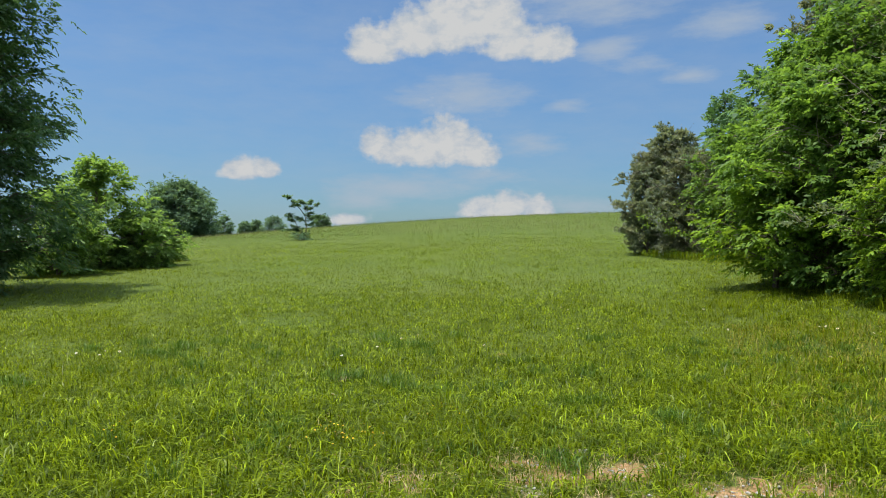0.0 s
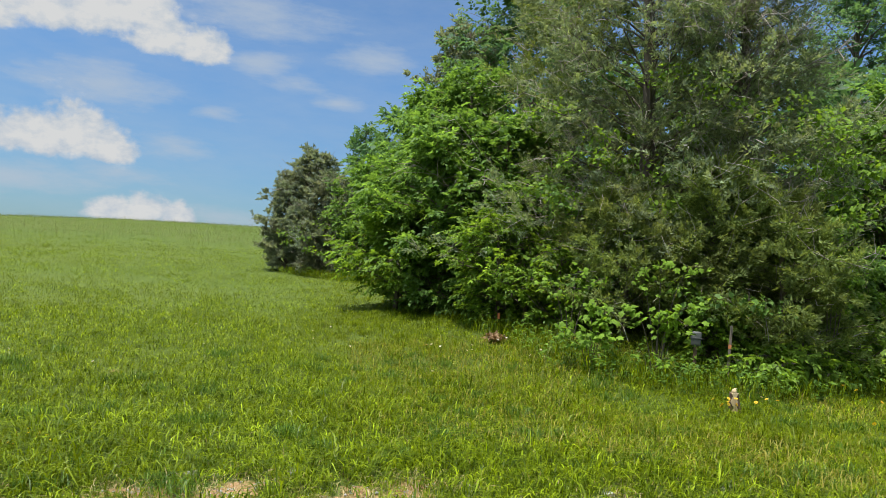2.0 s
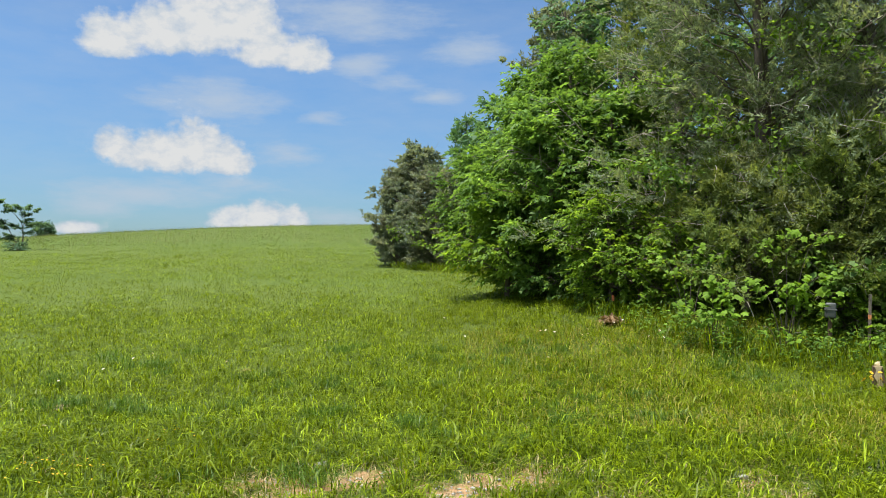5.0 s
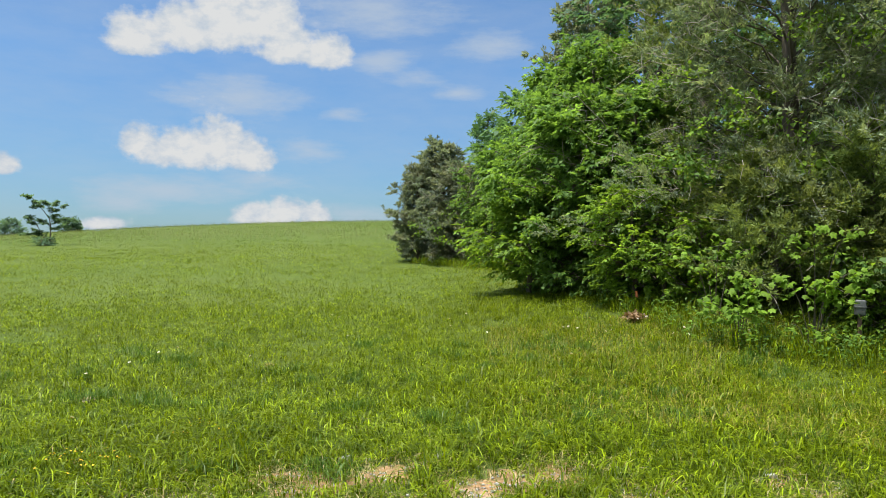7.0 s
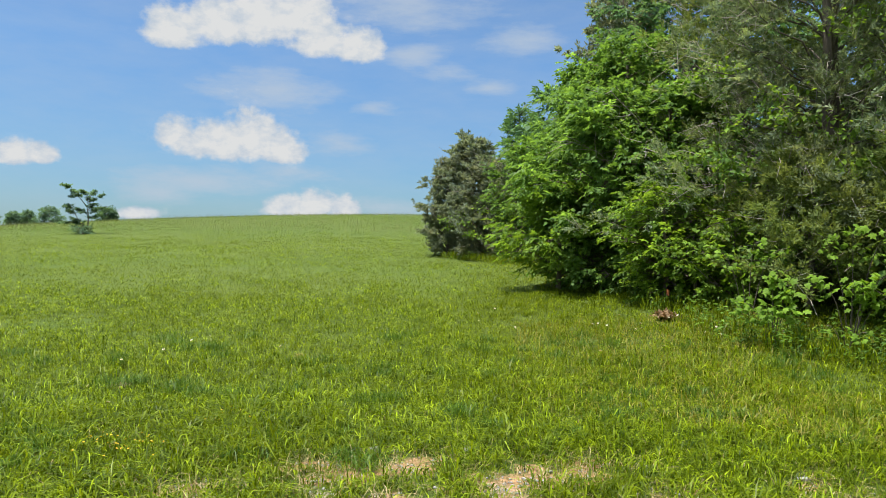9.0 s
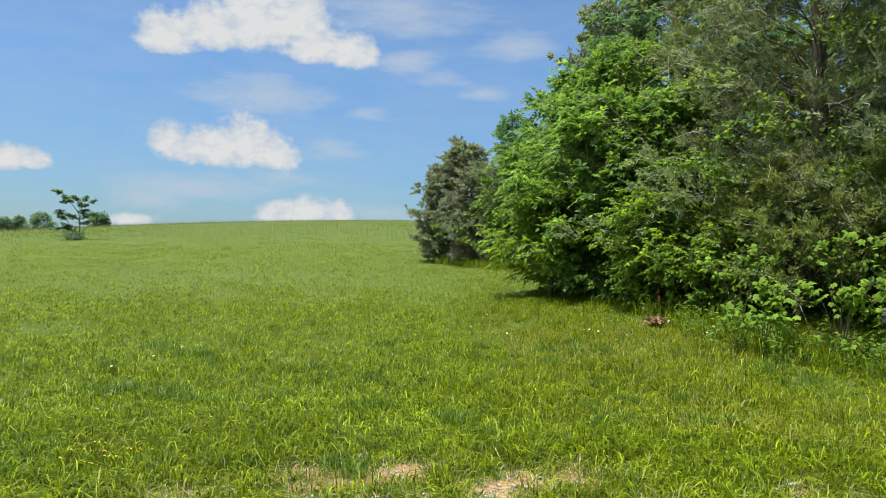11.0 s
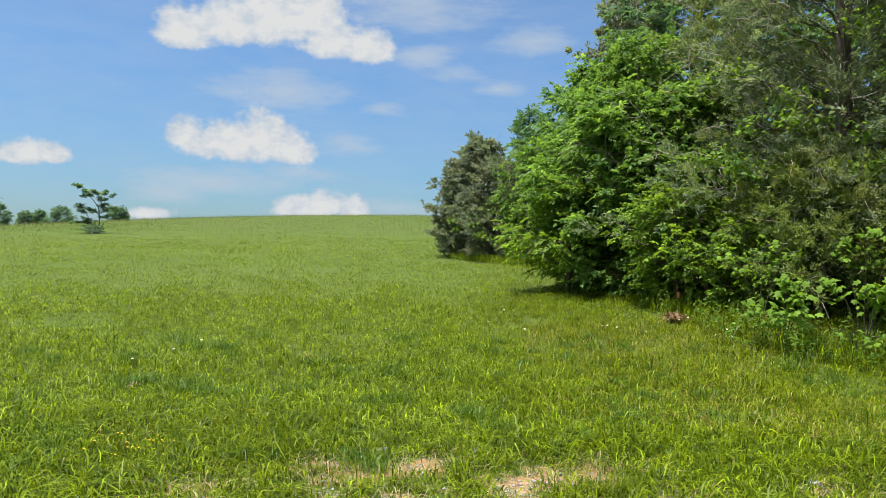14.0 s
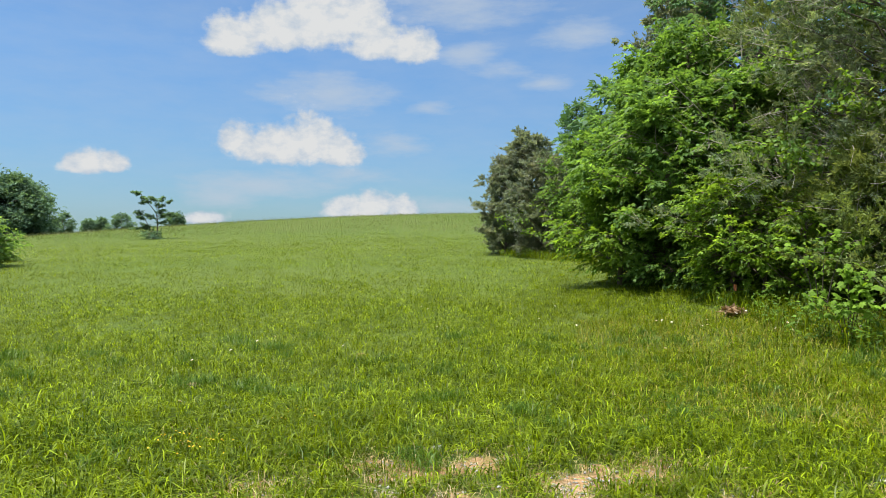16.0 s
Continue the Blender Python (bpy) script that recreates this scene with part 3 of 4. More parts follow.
def leaf_sprays(rng, st, en, n, size, slim, loose, per=9):
    """Leaves set in pairs along short drooping twigs, so that they lie in sprays with gaps between."""
    m = max(1, n // per)
    k = rng.integers(0, len(st), m)
    tw = en[k] - st[k]
    b0 = st[k] + tw * rng.beta(1.6, 1.0, m)[:, None] + rng.normal(0, loose, (m, 3)) * (1, 1, 0.8)
    b0[:, 2] = np.maximum(b0[:, 2], 0.12)
    out = unit(b0 * (1, 1, 0.2) + 1e-4)
    d = unit(unit(tw) * 0.45 + out * 0.5 + rng.normal(0, 0.5, (m, 3)) * (1, 1, 0.7))
    ln = size * per * 0.30 * rng.uniform(0.6, 1.35, (m, 1))
    up = unit(rng.normal(0, 0.28, (m, 3)) + np.array([0, 0, 1.0]) + out * 0.4)
    side = unit(np.cross(d, up))
    nrm = np.cross(side, d)
    q = ((np.arange(per) + 0.7) / per)[None, :, None]
    sign = np.where(np.arange(per) % 2, 1.0, -1.0)[None, :, None]
    down = np.array([0, 0, 1.0])
    p = b0[:, None] + d[:, None] * ln[:, None] * q - down * ln[:, None] * 0.35 * q * q
    way = d[:, None] * (0.45 + 0.5 * q) + side[:, None] * sign * (1.0 - 0.6 * q) - down * rng.uniform(0.15, 0.75, (m, per, 1)) + rng.normal(0, 0.2, (m, per, 3))
    ups = nrm[:, None] + rng.normal(0, 0.25, (m, per, 3))
    L = size * rng.uniform(0.65, 1.3, m * per)
    p = p.reshape(-1, 3)
    p[:, 2] = np.maximum(p[:, 2], 0.06)
    return leaf_quads(p, way.reshape(-1, 3), unit(ups.reshape(-1, 3)), L, L * slim * rng.uniform(0.8, 1.2, m * per))


def leafy(name, label, where, h, radius, n, size, mat, seed, kind="round", low=0.2, limbs=22, subs=7, rise=0.6, loose=0.10, slim=0.5,
          category="tree", turn=0.0, group="", per=9, lumps=(0.50, 1.28)):
    rng = np.random.default_rng(seed)
    ob = thing(name, label, category, pose(*where, 0, 0, turn), group)
    paths, st, en = skeleton(rng, h, radius, low, kind, limbs, subs, rise, lumps)
    twigs = [(np.stack([a, (a + b) / 2 + rng.normal(0, 0.02, 3), b]), (0.008, 0.006, 0.003)) for a, b in zip(st, en)]
    v, f = tubes(paths, 6)
    v2, f2 = tubes(twigs, 3)
    part("trunk", np.concatenate([v, v2]), np.concatenate([f, f2 + len(v)]), M_BARK, ob, "grey-brown bark with spreading limbs", True)
    v, f = leaf_sprays(rng, st, en, n, size, slim, loose, per)
    part("crown", v, f, mat, ob)
    return ob


def cedar(name, label, where, h, radius, n, size, mat, seed, low=0.04, limbs=60, subs=6, kind="cone", dead=0, category="tree", rise=0.55, loose=0.03, thin=0.0):
    rng = np.random.default_rng(seed)
    ob = thing(name, label, category, pose(*where))
    paths, st, en = skeleton(rng, h, radius, low, kind, limbs, subs, rise)
    v, f = tubes(paths, 5)
    part("trunk", v, f, M_BARK, ob, "shreddy grey-brown bark", True)
    # branchlets split again, and carry fine sprays along both sides
    m = len(st) * 5
    k = rng.integers(0, len(st), m)
    s = rng.uniform(0.1, 1, (m, 1))
    b0 = st[k] + (en[k] - st[k]) * s
    ln = (0.09 + 0.06 * radius) * rng.uniform(0.6, 1.5, (m, 1))
    b1 = b0 + unit(unit(en[k] - st[k]) * 0.7 + rng.normal(0, 0.6, (m, 3)) + np.array([0, 0, 0.1])) * ln
    keep = rng.uniform(0, 1, m) > thin * sstep(0.50, 0.78, b0[:, 2] / h)
    b0, b1 = b0[keep], b1[keep]
    n = int(n * len(b0) / m)
    p, d = crown_points(rng, b0, b1, n, loose)
    p[:, 2] = np.maximum(p[:, 2], 0.05)
    d = unit(d * 1.1 + rng.normal(0, 0.5, (n, 3)) + np.array([0, 0, 0.15]))
    up = unit(rng.normal(0, 1, (n, 3)))
    L = size * rng.uniform(0.5, 1.4, n)
    v, f = sprays(p, d, up, L, L * rng.uniform(0.28, 0.5, n))
    part("crown", v, f, mat, ob)
    if dead:
        k = rng.integers(0, len(st), dead)
        a = st[k] + (en[k] - st[k]) * rng.uniform(0.2, 1.0, (dead, 1))
        tw = []
        for q in range(dead):
            out = a[q] * (1, 1, 0.15)
            w = unit(unit(out) + rng.normal(0, 0.6, 3)) * rng.uniform(0.2, 0.65)
            tw.append((np.stack([a[q], a[q] + w * 0.5 + rng.normal(0, 0.06, 3), a[q] + w]), (0.007, 0.005, 0.003)))
        v, f = tubes(tw, 3)
        tagged(part("dead_branch", v, f, M_TWIG, ob, "bare grey dead twigs"), kind="stuff")
    return ob


def bare_limbs(ob, h, reach, a0, a1, n, seed):
    """Long dead limbs with side twigs on the upper trunk; directions in degrees from +x."""
    rng = np.random.default_rng(seed)
    for _ in range(n):
        a, z = radians(rng.uniform(a0, a1)), h * rng.uniform(0.42, 0.85)
        way = np.array([math.cos(a), math.sin(a), 0.0])
        s = np.linspace(0, 1, 7)[:, None]
        ln = reach * rng.uniform(0.75, 1.1) * (1.25 - 0.6 * z / h)
        limb = np.array([0, 0, z]) + way * ln * s + np.array([0, 0, 1.0]) * ln * rng.uniform(-0.05, 0.55) * s ** 1.4 + rng.normal(0, 0.05, (7, 3)) * s
        paths = [(limb, np.linspace(0.024, 0.005, 7))]
        for _ in range(9):
            k = int(rng.integers(2, 7))
            w = unit(way * 0.7 + rng.normal(0, 0.55, 3)) * rng.uniform(0.25, 0.7)
            paths.append((np.stack([limb[k], limb[k] + w * 0.5 + rng.normal(0, 0.04, 3), limb[k] + w]), (0.010, 0.007, 0.003)))
        v, f = tubes(paths, 5)
        part("bare_limb", v, f, M_TWIG, ob, "bare grey dead limb with twigs", True)


# the left-hand edge of the meadow
leafy("tree", "tall dark green tree leafed down to the meadow", spot(-36.2, 20.5), 9.6, 2.75, 84000, 0.125, M_LEAF_DARK, 1, "column", 0.04, 120, 10, 0.2, 0.16, lumps=(0.72, 1.12))
# stands left of the view; added to throw a shadow onto the meadow
leafy("tree", "unseen dark green tree added to shade the meadow", spot(-47.0, 18.0), 7.5, 2.6, 14000, 0.2, M_LEAF_DARK, 53, "oval", 0.05, 50, 8, 0.3, 0.16)
leafy("shrub", "green leafy shrub beside the dark tree", spot(-26.0, 26.8), 3.8, 1.45, 13000, 0.15, M_LEAF_MINT, 2, "oval", 0.04, 34, 8, 1.2, 0.10, category="shrub", per=6)
leafy("shrub", "low sprawling green shrub at the meadow edge", spot(-23.0, 26.6), 1.9, 1.2, 8000, 0.13, M_LEAF_MINT, 3, "oval", 0.03, 30, 8, 0.9, category="shrub", per=6)
leafy("shrub", "low green brush on the meadow edge", spot(-28.6, 25.0), 2.6, 1.4, 9000, 0.14, M_LEAF_MINT, 4, "oval", 0.03, 26, 8, 0.9, category="shrub", per=6)
leafy("shrub", "ragged low green brush in the meadow grass", spot(-21.4, 29.0), 0.9, 0.7, 1800, 0.11, M_LEAF_MINT, 51, "bush", 0.04, 18, 6, category="shrub", per=5)
leafy("oak_tree", "broad rounded dark green oak behind the hill crest", spot(-20.4, 88.0), 6.9, 4.5, 36000, 0.30, M_LEAF_HAZED, 5, "bush", 0.04, 100, 9, 0.5, 0.3, per=4, lumps=(0.72, 1.12))
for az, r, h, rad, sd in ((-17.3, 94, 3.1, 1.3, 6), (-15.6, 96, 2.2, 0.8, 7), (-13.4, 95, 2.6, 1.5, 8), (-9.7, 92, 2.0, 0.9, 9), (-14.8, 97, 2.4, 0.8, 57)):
    leafy("tree", "small green tree on the far side of the crest", spot(az, r), h, rad, 3600, 0.22, M_LEAF_HAZED, sd, "oval", 0.04, 30, 7, 1.1, group="trees past the crest", per=4)


def flat_sapling(where):
    """A slim leaning stem with tiers of level branches, leafed near their ends."""
    rng = np.random.default_rng(77)
    ob = thing("sapling", "thin young tree with flat sparse branches in tall grass", "tree", pose(*where))
    s = np.linspace(0, 1, 8)
    bend = np.interp(s, (0, 0.2, 0.45, 0.6, 0.72, 0.85, 1), (0.0, 0.07, 0.06, -0.02, -0.28, -0.62, -0.86))
    stem = np.stack([bend, 0.1 * s, -0.1 + 2.68 * s], -1)
    second = np.stack([-0.05 - 0.9 * s ** 1.2, 0.15 * s, -0.1 + 1.75 * s], -1)
    paths = [(stem, np.linspace(0.04, 0.01, 8)), (second, np.linspace(0.032, 0.008, 8))]
    st, en = [], []
    # root x and height, tip x and height of each level branch
    for x0, z0, x1, z1 in ((-0.80, 2.50, -1.30, 2.64), (-0.45, 2.2, -0.75, 2.34), (-0.30, 2.1, -0.72, 2.02), (-0.02, 1.75, 0.42, 2.40), (0.02, 2.05, -0.22, 2.38),
                           (0.0, 1.70, 0.86, 2.22), (0.05, 1.25, 1.18, 1.56), (0.05, 1.1, 0.85, 1.42), (0.06, 1.0, -0.48, 1.40), (0.06, 0.8, 0.80, 1.04),
                           (-0.80, 1.4, -1.25, 1.52), (-0.55, 1.05, -1.05, 1.28), (-0.3, 0.7, -0.72, 0.82), (-0.15, 0.55, -1.10, 0.58), (0.06, 1.3, 0.3, 1.66)):
        root, tip = np.array([x0, 0.08, z0]), np.array([x1, rng.uniform(-0.35, 0.35), z1])
        paths.append((np.stack([root, (root + tip) / 2 + (0, 0, 0.05), tip]), (0.016, 0.010, 0.005)))
        for _ in range(10):
            k = rng.uniform(0.22, 1.02)
            st.append(root + (tip - root) * k)
            en.append(st[-1] + rng.normal(0, 1, 3) * (0.13, 0.2, 0.045))
    v, f = tubes(paths, 5)
    part("trunk", v, f, M_BARK, ob, "thin grey stems", True)
    p, d = crown_points(rng, np.array(st), np.array(en), 4800, 0.035)
    n = len(p)
    d = unit(rng.normal(0, 1, (n, 3)) * (1, 1, 0.35))
    ln = rng.uniform(0.08, 0.16, n)
    v, f = leaf_quads(p, d, unit(rng.normal(0, 0.3, (n, 3)) + np.array([0, 0, 1.0])), ln, ln * 0.45)
    part("crown", v, f, M_LEAF_HAZED, ob)


flat_sapling(spot(-11.05, 43.0))
leafy("shrub", "small dark brush round the foot of the sapling", spot(-11.3, 42.6), 0.5, 0.4, 900, 0.10, M_LEAF_HAZED, 52, "bush", 0.04, 14, 5, category="shrub")

# the wood on the right-hand side
cedar("cedar_tree", "dense grey-green cedar at the corner of the wood", spot(18.2, 28.0), 4.95, 1.5, 66000, 0.10, M_CEDAR, 20, 0.02, 70, 7, "oval", 120, rise=0.9)
cedar("cedar_tree", "short grey-green cedar at the corner of the wood", spot(16.2, 28.0), 3.9, 1.1, 42000, 0.10, M_CEDAR, 21, 0.02, 60, 7, "oval", 80, rise=0.9)
cedar("cedar_tree", "grey-green cedar crowded by leafy brush", spot(19.6, 26.5), 3.9, 1.6, 40000, 0.10, M_CEDAR, 22, 0.02, 60, 7, "oval", 300, rise=0.9)
leafy("tree", "slim light green tree among cedars", spot(22.1, 24.5), 4.4, 1.15, 9000, 0.12, M_LEAF, 23, "oval", 0.08, 32, 8)
leafy("tree", "dark tree tip behind the leafy trees", spot(21.4, 33.0), 6.9, 0.9, 6000, 0.14, M_LEAF_DARK, 24, "oval", 0.3, 30, 7, 0.9)
leafy("tree", "bright green leafy tree with a rounded crown", spot(27.5, 19.5), 5.8, 1.55, 24000, 0.125, M_LEAF, 25, "oval", 0.10, 40, 9)
leafy("tree", "bright green leafy tree overhanging the meadow", spot(28.8, 15.7), 4.3, 1.55, 20000, 0.12, M_LEAF, 26, "oval", 0.20, 38, 9)
leafy("tree", "leafy green tree filling the wood edge", spot(30.6, 18.6), 6.0, 1.8, 17000, 0.125, M_LEAF, 54, "oval", 0.12, 40, 9)
droopy = leafy("tree", "fresh green tree with drooping bright branches", spot(33.4, 15.2), 4.4, 1.6, 19000, 0.12, M_LEAF, 27, "oval", 0.16, 38, 9)
leafy("shrub", "yellow-green shrub at the wood edge", spot(25.2, 15.9), 2.4, 1.05, 7000, 0.115, M_LEAF_BRIGHT, 28, "oval", 0.22, 28, 8, category="shrub")
leafy("shrub", "yellow-green shrub with long level sprays at the wood edge", spot(33.4, 13.4), 2.2, 1.15, 7000, 0.085, M_LEAF_BRIGHT, 58, "oval", 0.25, 26, 9, 0.5, category="shrub")
cedar("cedar_tree", "tall grey cedar rising behind leafy trees", spot(30.0, 22.5), 8.6, 1.9, 44000, 0.125, M_CEDAR, 29, 0.04, 70, 7, "oval")
leafy("tree", "tall dark green tree behind the cedars", spot(34.0, 21.5), 10.2, 2.2, 20000, 0.15, M_LEAF_DARK, 30, "oval", 0.3, 46, 9)
great_cedar = cedar("cedar_tree", "large old brownish cedar hung with dead twigs", spot(44.2, 14.2), 10.6, 3.2, 190000, 0.068, M_CEDAR_OLD, 31, 0.03, 140, 10, "skirt", 2600, thin=0.5)
old_cedar = cedar("cedar_tree", "old cedar with bare grey branches", spot(51.0, 14.3), 9.6, 2.15, 112000, 0.068, M_CEDAR_OLD, 32, 0.03, 120, 10, "skirt", 2400, thin=0.6)
bare_limbs(droopy, 4.4, 1.9, 165, 250, 7, 512)
bare_limbs(old_cedar, 9.6, 2.1, 165, 285, 34, 510)
bare_limbs(great_cedar, 10.8, 2.8, 170, 290, 16, 511)
cedar("cedar_tree", "brownish cedar behind the bright leafy branches", spot(38.2, 16.6), 8.4, 2.2, 66000, 0.080, M_CEDAR_OLIVE, 33, 0.05, 80, 8, "oval", 350)
cedar("cedar_tree", "low brownish cedar boughs reaching out over weeds", spot(49.0, 12.7), 3.2, 1.45, 42000, 0.066, M_CEDAR_OLIVE, 55, 0.12, 50, 8, "skirt", 140)
cedar("cedar_tree", "low dark cedar boughs behind broad-leaved saplings", spot(43.4, 12.7), 2.7, 1.6, 42000, 0.066, M_CEDAR_OLIVE, 59, 0.10, 50, 8, "skirt", 100)
cedar("cedar_tree", "low ragged cedar beside a survey stake", spot(54.4, 12.6), 2.8, 1.4, 40000, 0.066, M_CEDAR_OLIVE, 56, 0.08, 50, 8, "skirt", 140)
leafy("tree", "tall airy blue-green tree behind the wood", spot(57.9, 27.0), 11.9, 3.0, 32000, 0.12, M_LEAF_AIRY, 34, "cone", 0.25, 70, 9, 1.2, 0.16, per=5)
leafy("tree", "airy green tree behind the wood", spot(64.0, 26.0), 8.2, 2.0, 14000, 0.135, M_LEAF_AIRY, 35, "oval", 0.25, 40, 8, 1.2, 0.08)
leafy("tree", "dense green tree leafed to the ground", spot(60.5, 17.0), 4.8, 2.0, 24000, 0.115, M_LEAF, 36, "oval", 0.06, 48, 9)
leafy("tree", "dense green tree leafed to the weeds", spot(66.0, 16.5), 4.3, 2.2, 24000, 0.115, M_LEAF, 37, "oval", 0.06, 48, 9)
# right of the view; added so the wood's end blocks the open sky
leafy("tree", "unseen dense green tree added to close off side light", spot(74.0, 17.0), 6.0, 2.6, 9000, 0.2, M_LEAF, 38, "oval", 0.06, 40, 8)
for az, r, h, rad, n, mat, sd in ((26.8, 16.4, 1.2, 0.8, 1500, M_LEAF, 70), (28.6, 15.3, 1.1, 0.8, 1300, M_LEAF, 71), (30.4, 15.0, 1.2, 0.8, 1500, M_LEAF, 72), (32.2, 14.3, 1.1, 0.7, 1300, M_LEAF, 73),
                                  (35.6, 13.2, 1.3, 0.8, 1800, M_LEAF_BRIGHT, 41), (38.2, 12.8, 1.4, 0.7, 1500, M_LEAF_BRIGHT, 42),
                                  (57.0, 14.0, 2.4, 1.0, 4000, M_LEAF, 44), (61.0, 14.6, 1.3, 0.9, 2600, M_LEAF, 45), (65.5, 15.0, 1.6, 1.0, 3600, M_LEAF, 47),
                                  (63.2, 14.4, 1.0, 0.9, 2200, M_LEAF, 61), (67.5, 15.0, 1.3, 1.0, 2600, M_LEAF, 62), (59.0, 13.4, 0.8, 0.7, 1500, M_LEAF_BRIGHT, 63), (56.0, 12.3, 0.6, 0.6, 1200, M_LEAF_BRIGHT, 64),
                                  (50.2, 12.1, 0.5, 0.6, 900, M_LEAF_BRIGHT, 67), (53.2, 11.6, 0.45, 0.5, 900, M_LEAF_BRIGHT, 68)):
    leafy("shrub", "leafy green undergrowth shrub at the wood edge", spot(az, r), h, rad, n, 0.105, mat, sd, "oval", 0.08, 14, 6, 0.9, 0.08, category="shrub")

# deeper trees, one shape repeated; those past azimuth 70 are unseen, closing off light
deep = leafy("tree", "shaded green tree deep in the wood", spot(25, 27), 6.4, 2.5, 5000, 0.28, M_LEAF_DARK, 50, "oval", 0.05, 26, 6, group="deep trees")
for az, r, turn in ((31, 27, 40), (36, 24, 110), (41, 22, 170), (47, 20, 250), (53, 20, 310), (58, 22, 20), (66, 22, 80), (72, 24, 140), (80, 20, 200), (45, 30, 260), (62, 36, 330), (24, 40, 60), (88, 15, 120)):
    copy_thing(deep, pose(*spot(az, r), 0, 0, turn))


# ---------------------------------------------------------------- vines and undergrowth
EDGE = ((15.5, 6.6), (13.7, 6.4), (11.6, 6.3), (10.0, 6.3), (8.7, 6.4), (7.8, 6.7), (7.2, 7.2), (6.75, 7.8), (6.6, 8.7), (6.8, 10.4), (7.5, 14.0), (7.9, 17.6), (8.3, 22.5), (7.4, 26.0))


def along_edge(rng, n, inside):
    """Places strewn along the wood's edge, up to that many metres inside it."""
    e = np.array(EDGE)
    step = np.linalg.norm(np.diff(e, axis=0), axis=1)
    cum = np.concatenate([[0], step.cumsum()])
    s = rng.uniform(0, cum[-1], n)
    x, y = np.interp(s, cum, e[:, 0]), np.interp(s, cum, e[:, 1])
    dx, dy = np.interp(s + 0.1, cum, e[:, 0]) - x, np.interp(s + 0.1, cum, e[:, 1]) - y
    ln = np.hypot(dx, dy) + 1e-6
    t = rng.uniform(-0.25, 1, n) * inside
    return x + dy / ln * t, y - dx / ln * t


def build_weeds():
    rng = np.random.default_rng(60)
    for name, label, n, inside, h0, h1, per, size, mat in (
            ("weeds", "tangled leafy green weeds along the wood edge", 800, 0.9, 0.10, 0.45, 14, 0.065, M_LEAF),
            ("tall_weeds", "bright ragged weeds standing along the wood edge", 220, 0.8, 0.2, 0.6, 16, 0.075, M_LEAF),
            ("tall_grass", "tall unmown grass along the wood edge", 9000, 0.8, 0.15, 0.45, 1, 0, M_GRASS)):
        x, y = along_edge(rng, n, inside)
        keep = (y < 9.5) | (rng.uniform(0, 1, n) < (0.25 if per > 1 else 1.0))
        x, y = x[keep], y[keep]
        n = len(x)
        h = rng.uniform(h0, h1, n) * np.where((y > 11) & (y < 16.5), 0.6, 1.0)
        if per == 1:
            v, f = blades(x, y, h, rng.uniform(0.008, 0.016, n), rng.uniform(0.2, 1.0, n), rng)
        else:
            z = ground_z(x, y)
            lean = rng.normal(0, 0.25, (n, 2))
            k = np.repeat(np.arange(n), per)
            m = len(k)
            s = rng.uniform(0.15, 1, m)
            p = np.stack([x[k] + lean[k, 0] * h[k] * s + rng.normal(0, 0.035, m), y[k] + lean[k, 1] * h[k] * s + rng.normal(0, 0.035, m), z[k] + h[k] * s], -1)
            d = unit(rng.normal(0, 1, (m, 3)) * (1, 1, 0.4))
            L = size * rng.uniform(0.5, 1.4, m)
            v, f = leaf_quads(p, d, unit(rng.normal(0, 0.35, (m, 3)) + np.array([0, 0, 1.0])), L, L * 0.45)
        tagged(part(name, v, f, mat), label, "undergrowth", kind="stuff")


build_weeds()


def vine(az, r, z, width, height, n, mat, seed, label):
    """A ragged curtain of leaves hung on the cedars."""
    rng = np.random.default_rng(seed)
    x, y, g = spot(az, r)
    ob = thing("vine", label, "vine", pose(x, y, g, 0, 0, -az), "vines on the cedars")
    k = max(3, n // 35)
    c = np.stack([rng.uniform(-0.5, 0.5, k) * width, rng.normal(0, 0.15, k), z - g + rng.uniform(-0.5, 0.5, k) * height], -1)
    c[:, 2] -= 0.5 * (c[:, 0] / width) ** 2 * height
    paths = [(np.stack([q + (0, 0.5, 0.15), q + (0, 0.2, 0.1), q]), (0.006, 0.005, 0.003)) for q in c]
    v, f = tubes(paths, 3)
    tagged(part("stem", v, f, M_BARK, ob), kind="stuff")
    i = rng.integers(0, k, n)
    p = c[i] + rng.normal(0, 1, (n, 3)) * (0.17, 0.12, 0.07)
    d = unit(rng.normal(0, 0.6, (n, 3)) + np.array([0, -0.5, -0.4]))
    L = rng.uniform(0.06, 0.13, n)
    v, f = leaf_quads(p, d, unit(rng.normal(0, 0.4, (n, 3)) + np.array([0, -0.3, 1.0])), L, L * 0.75)
    part("leaves", v, f, mat, ob)


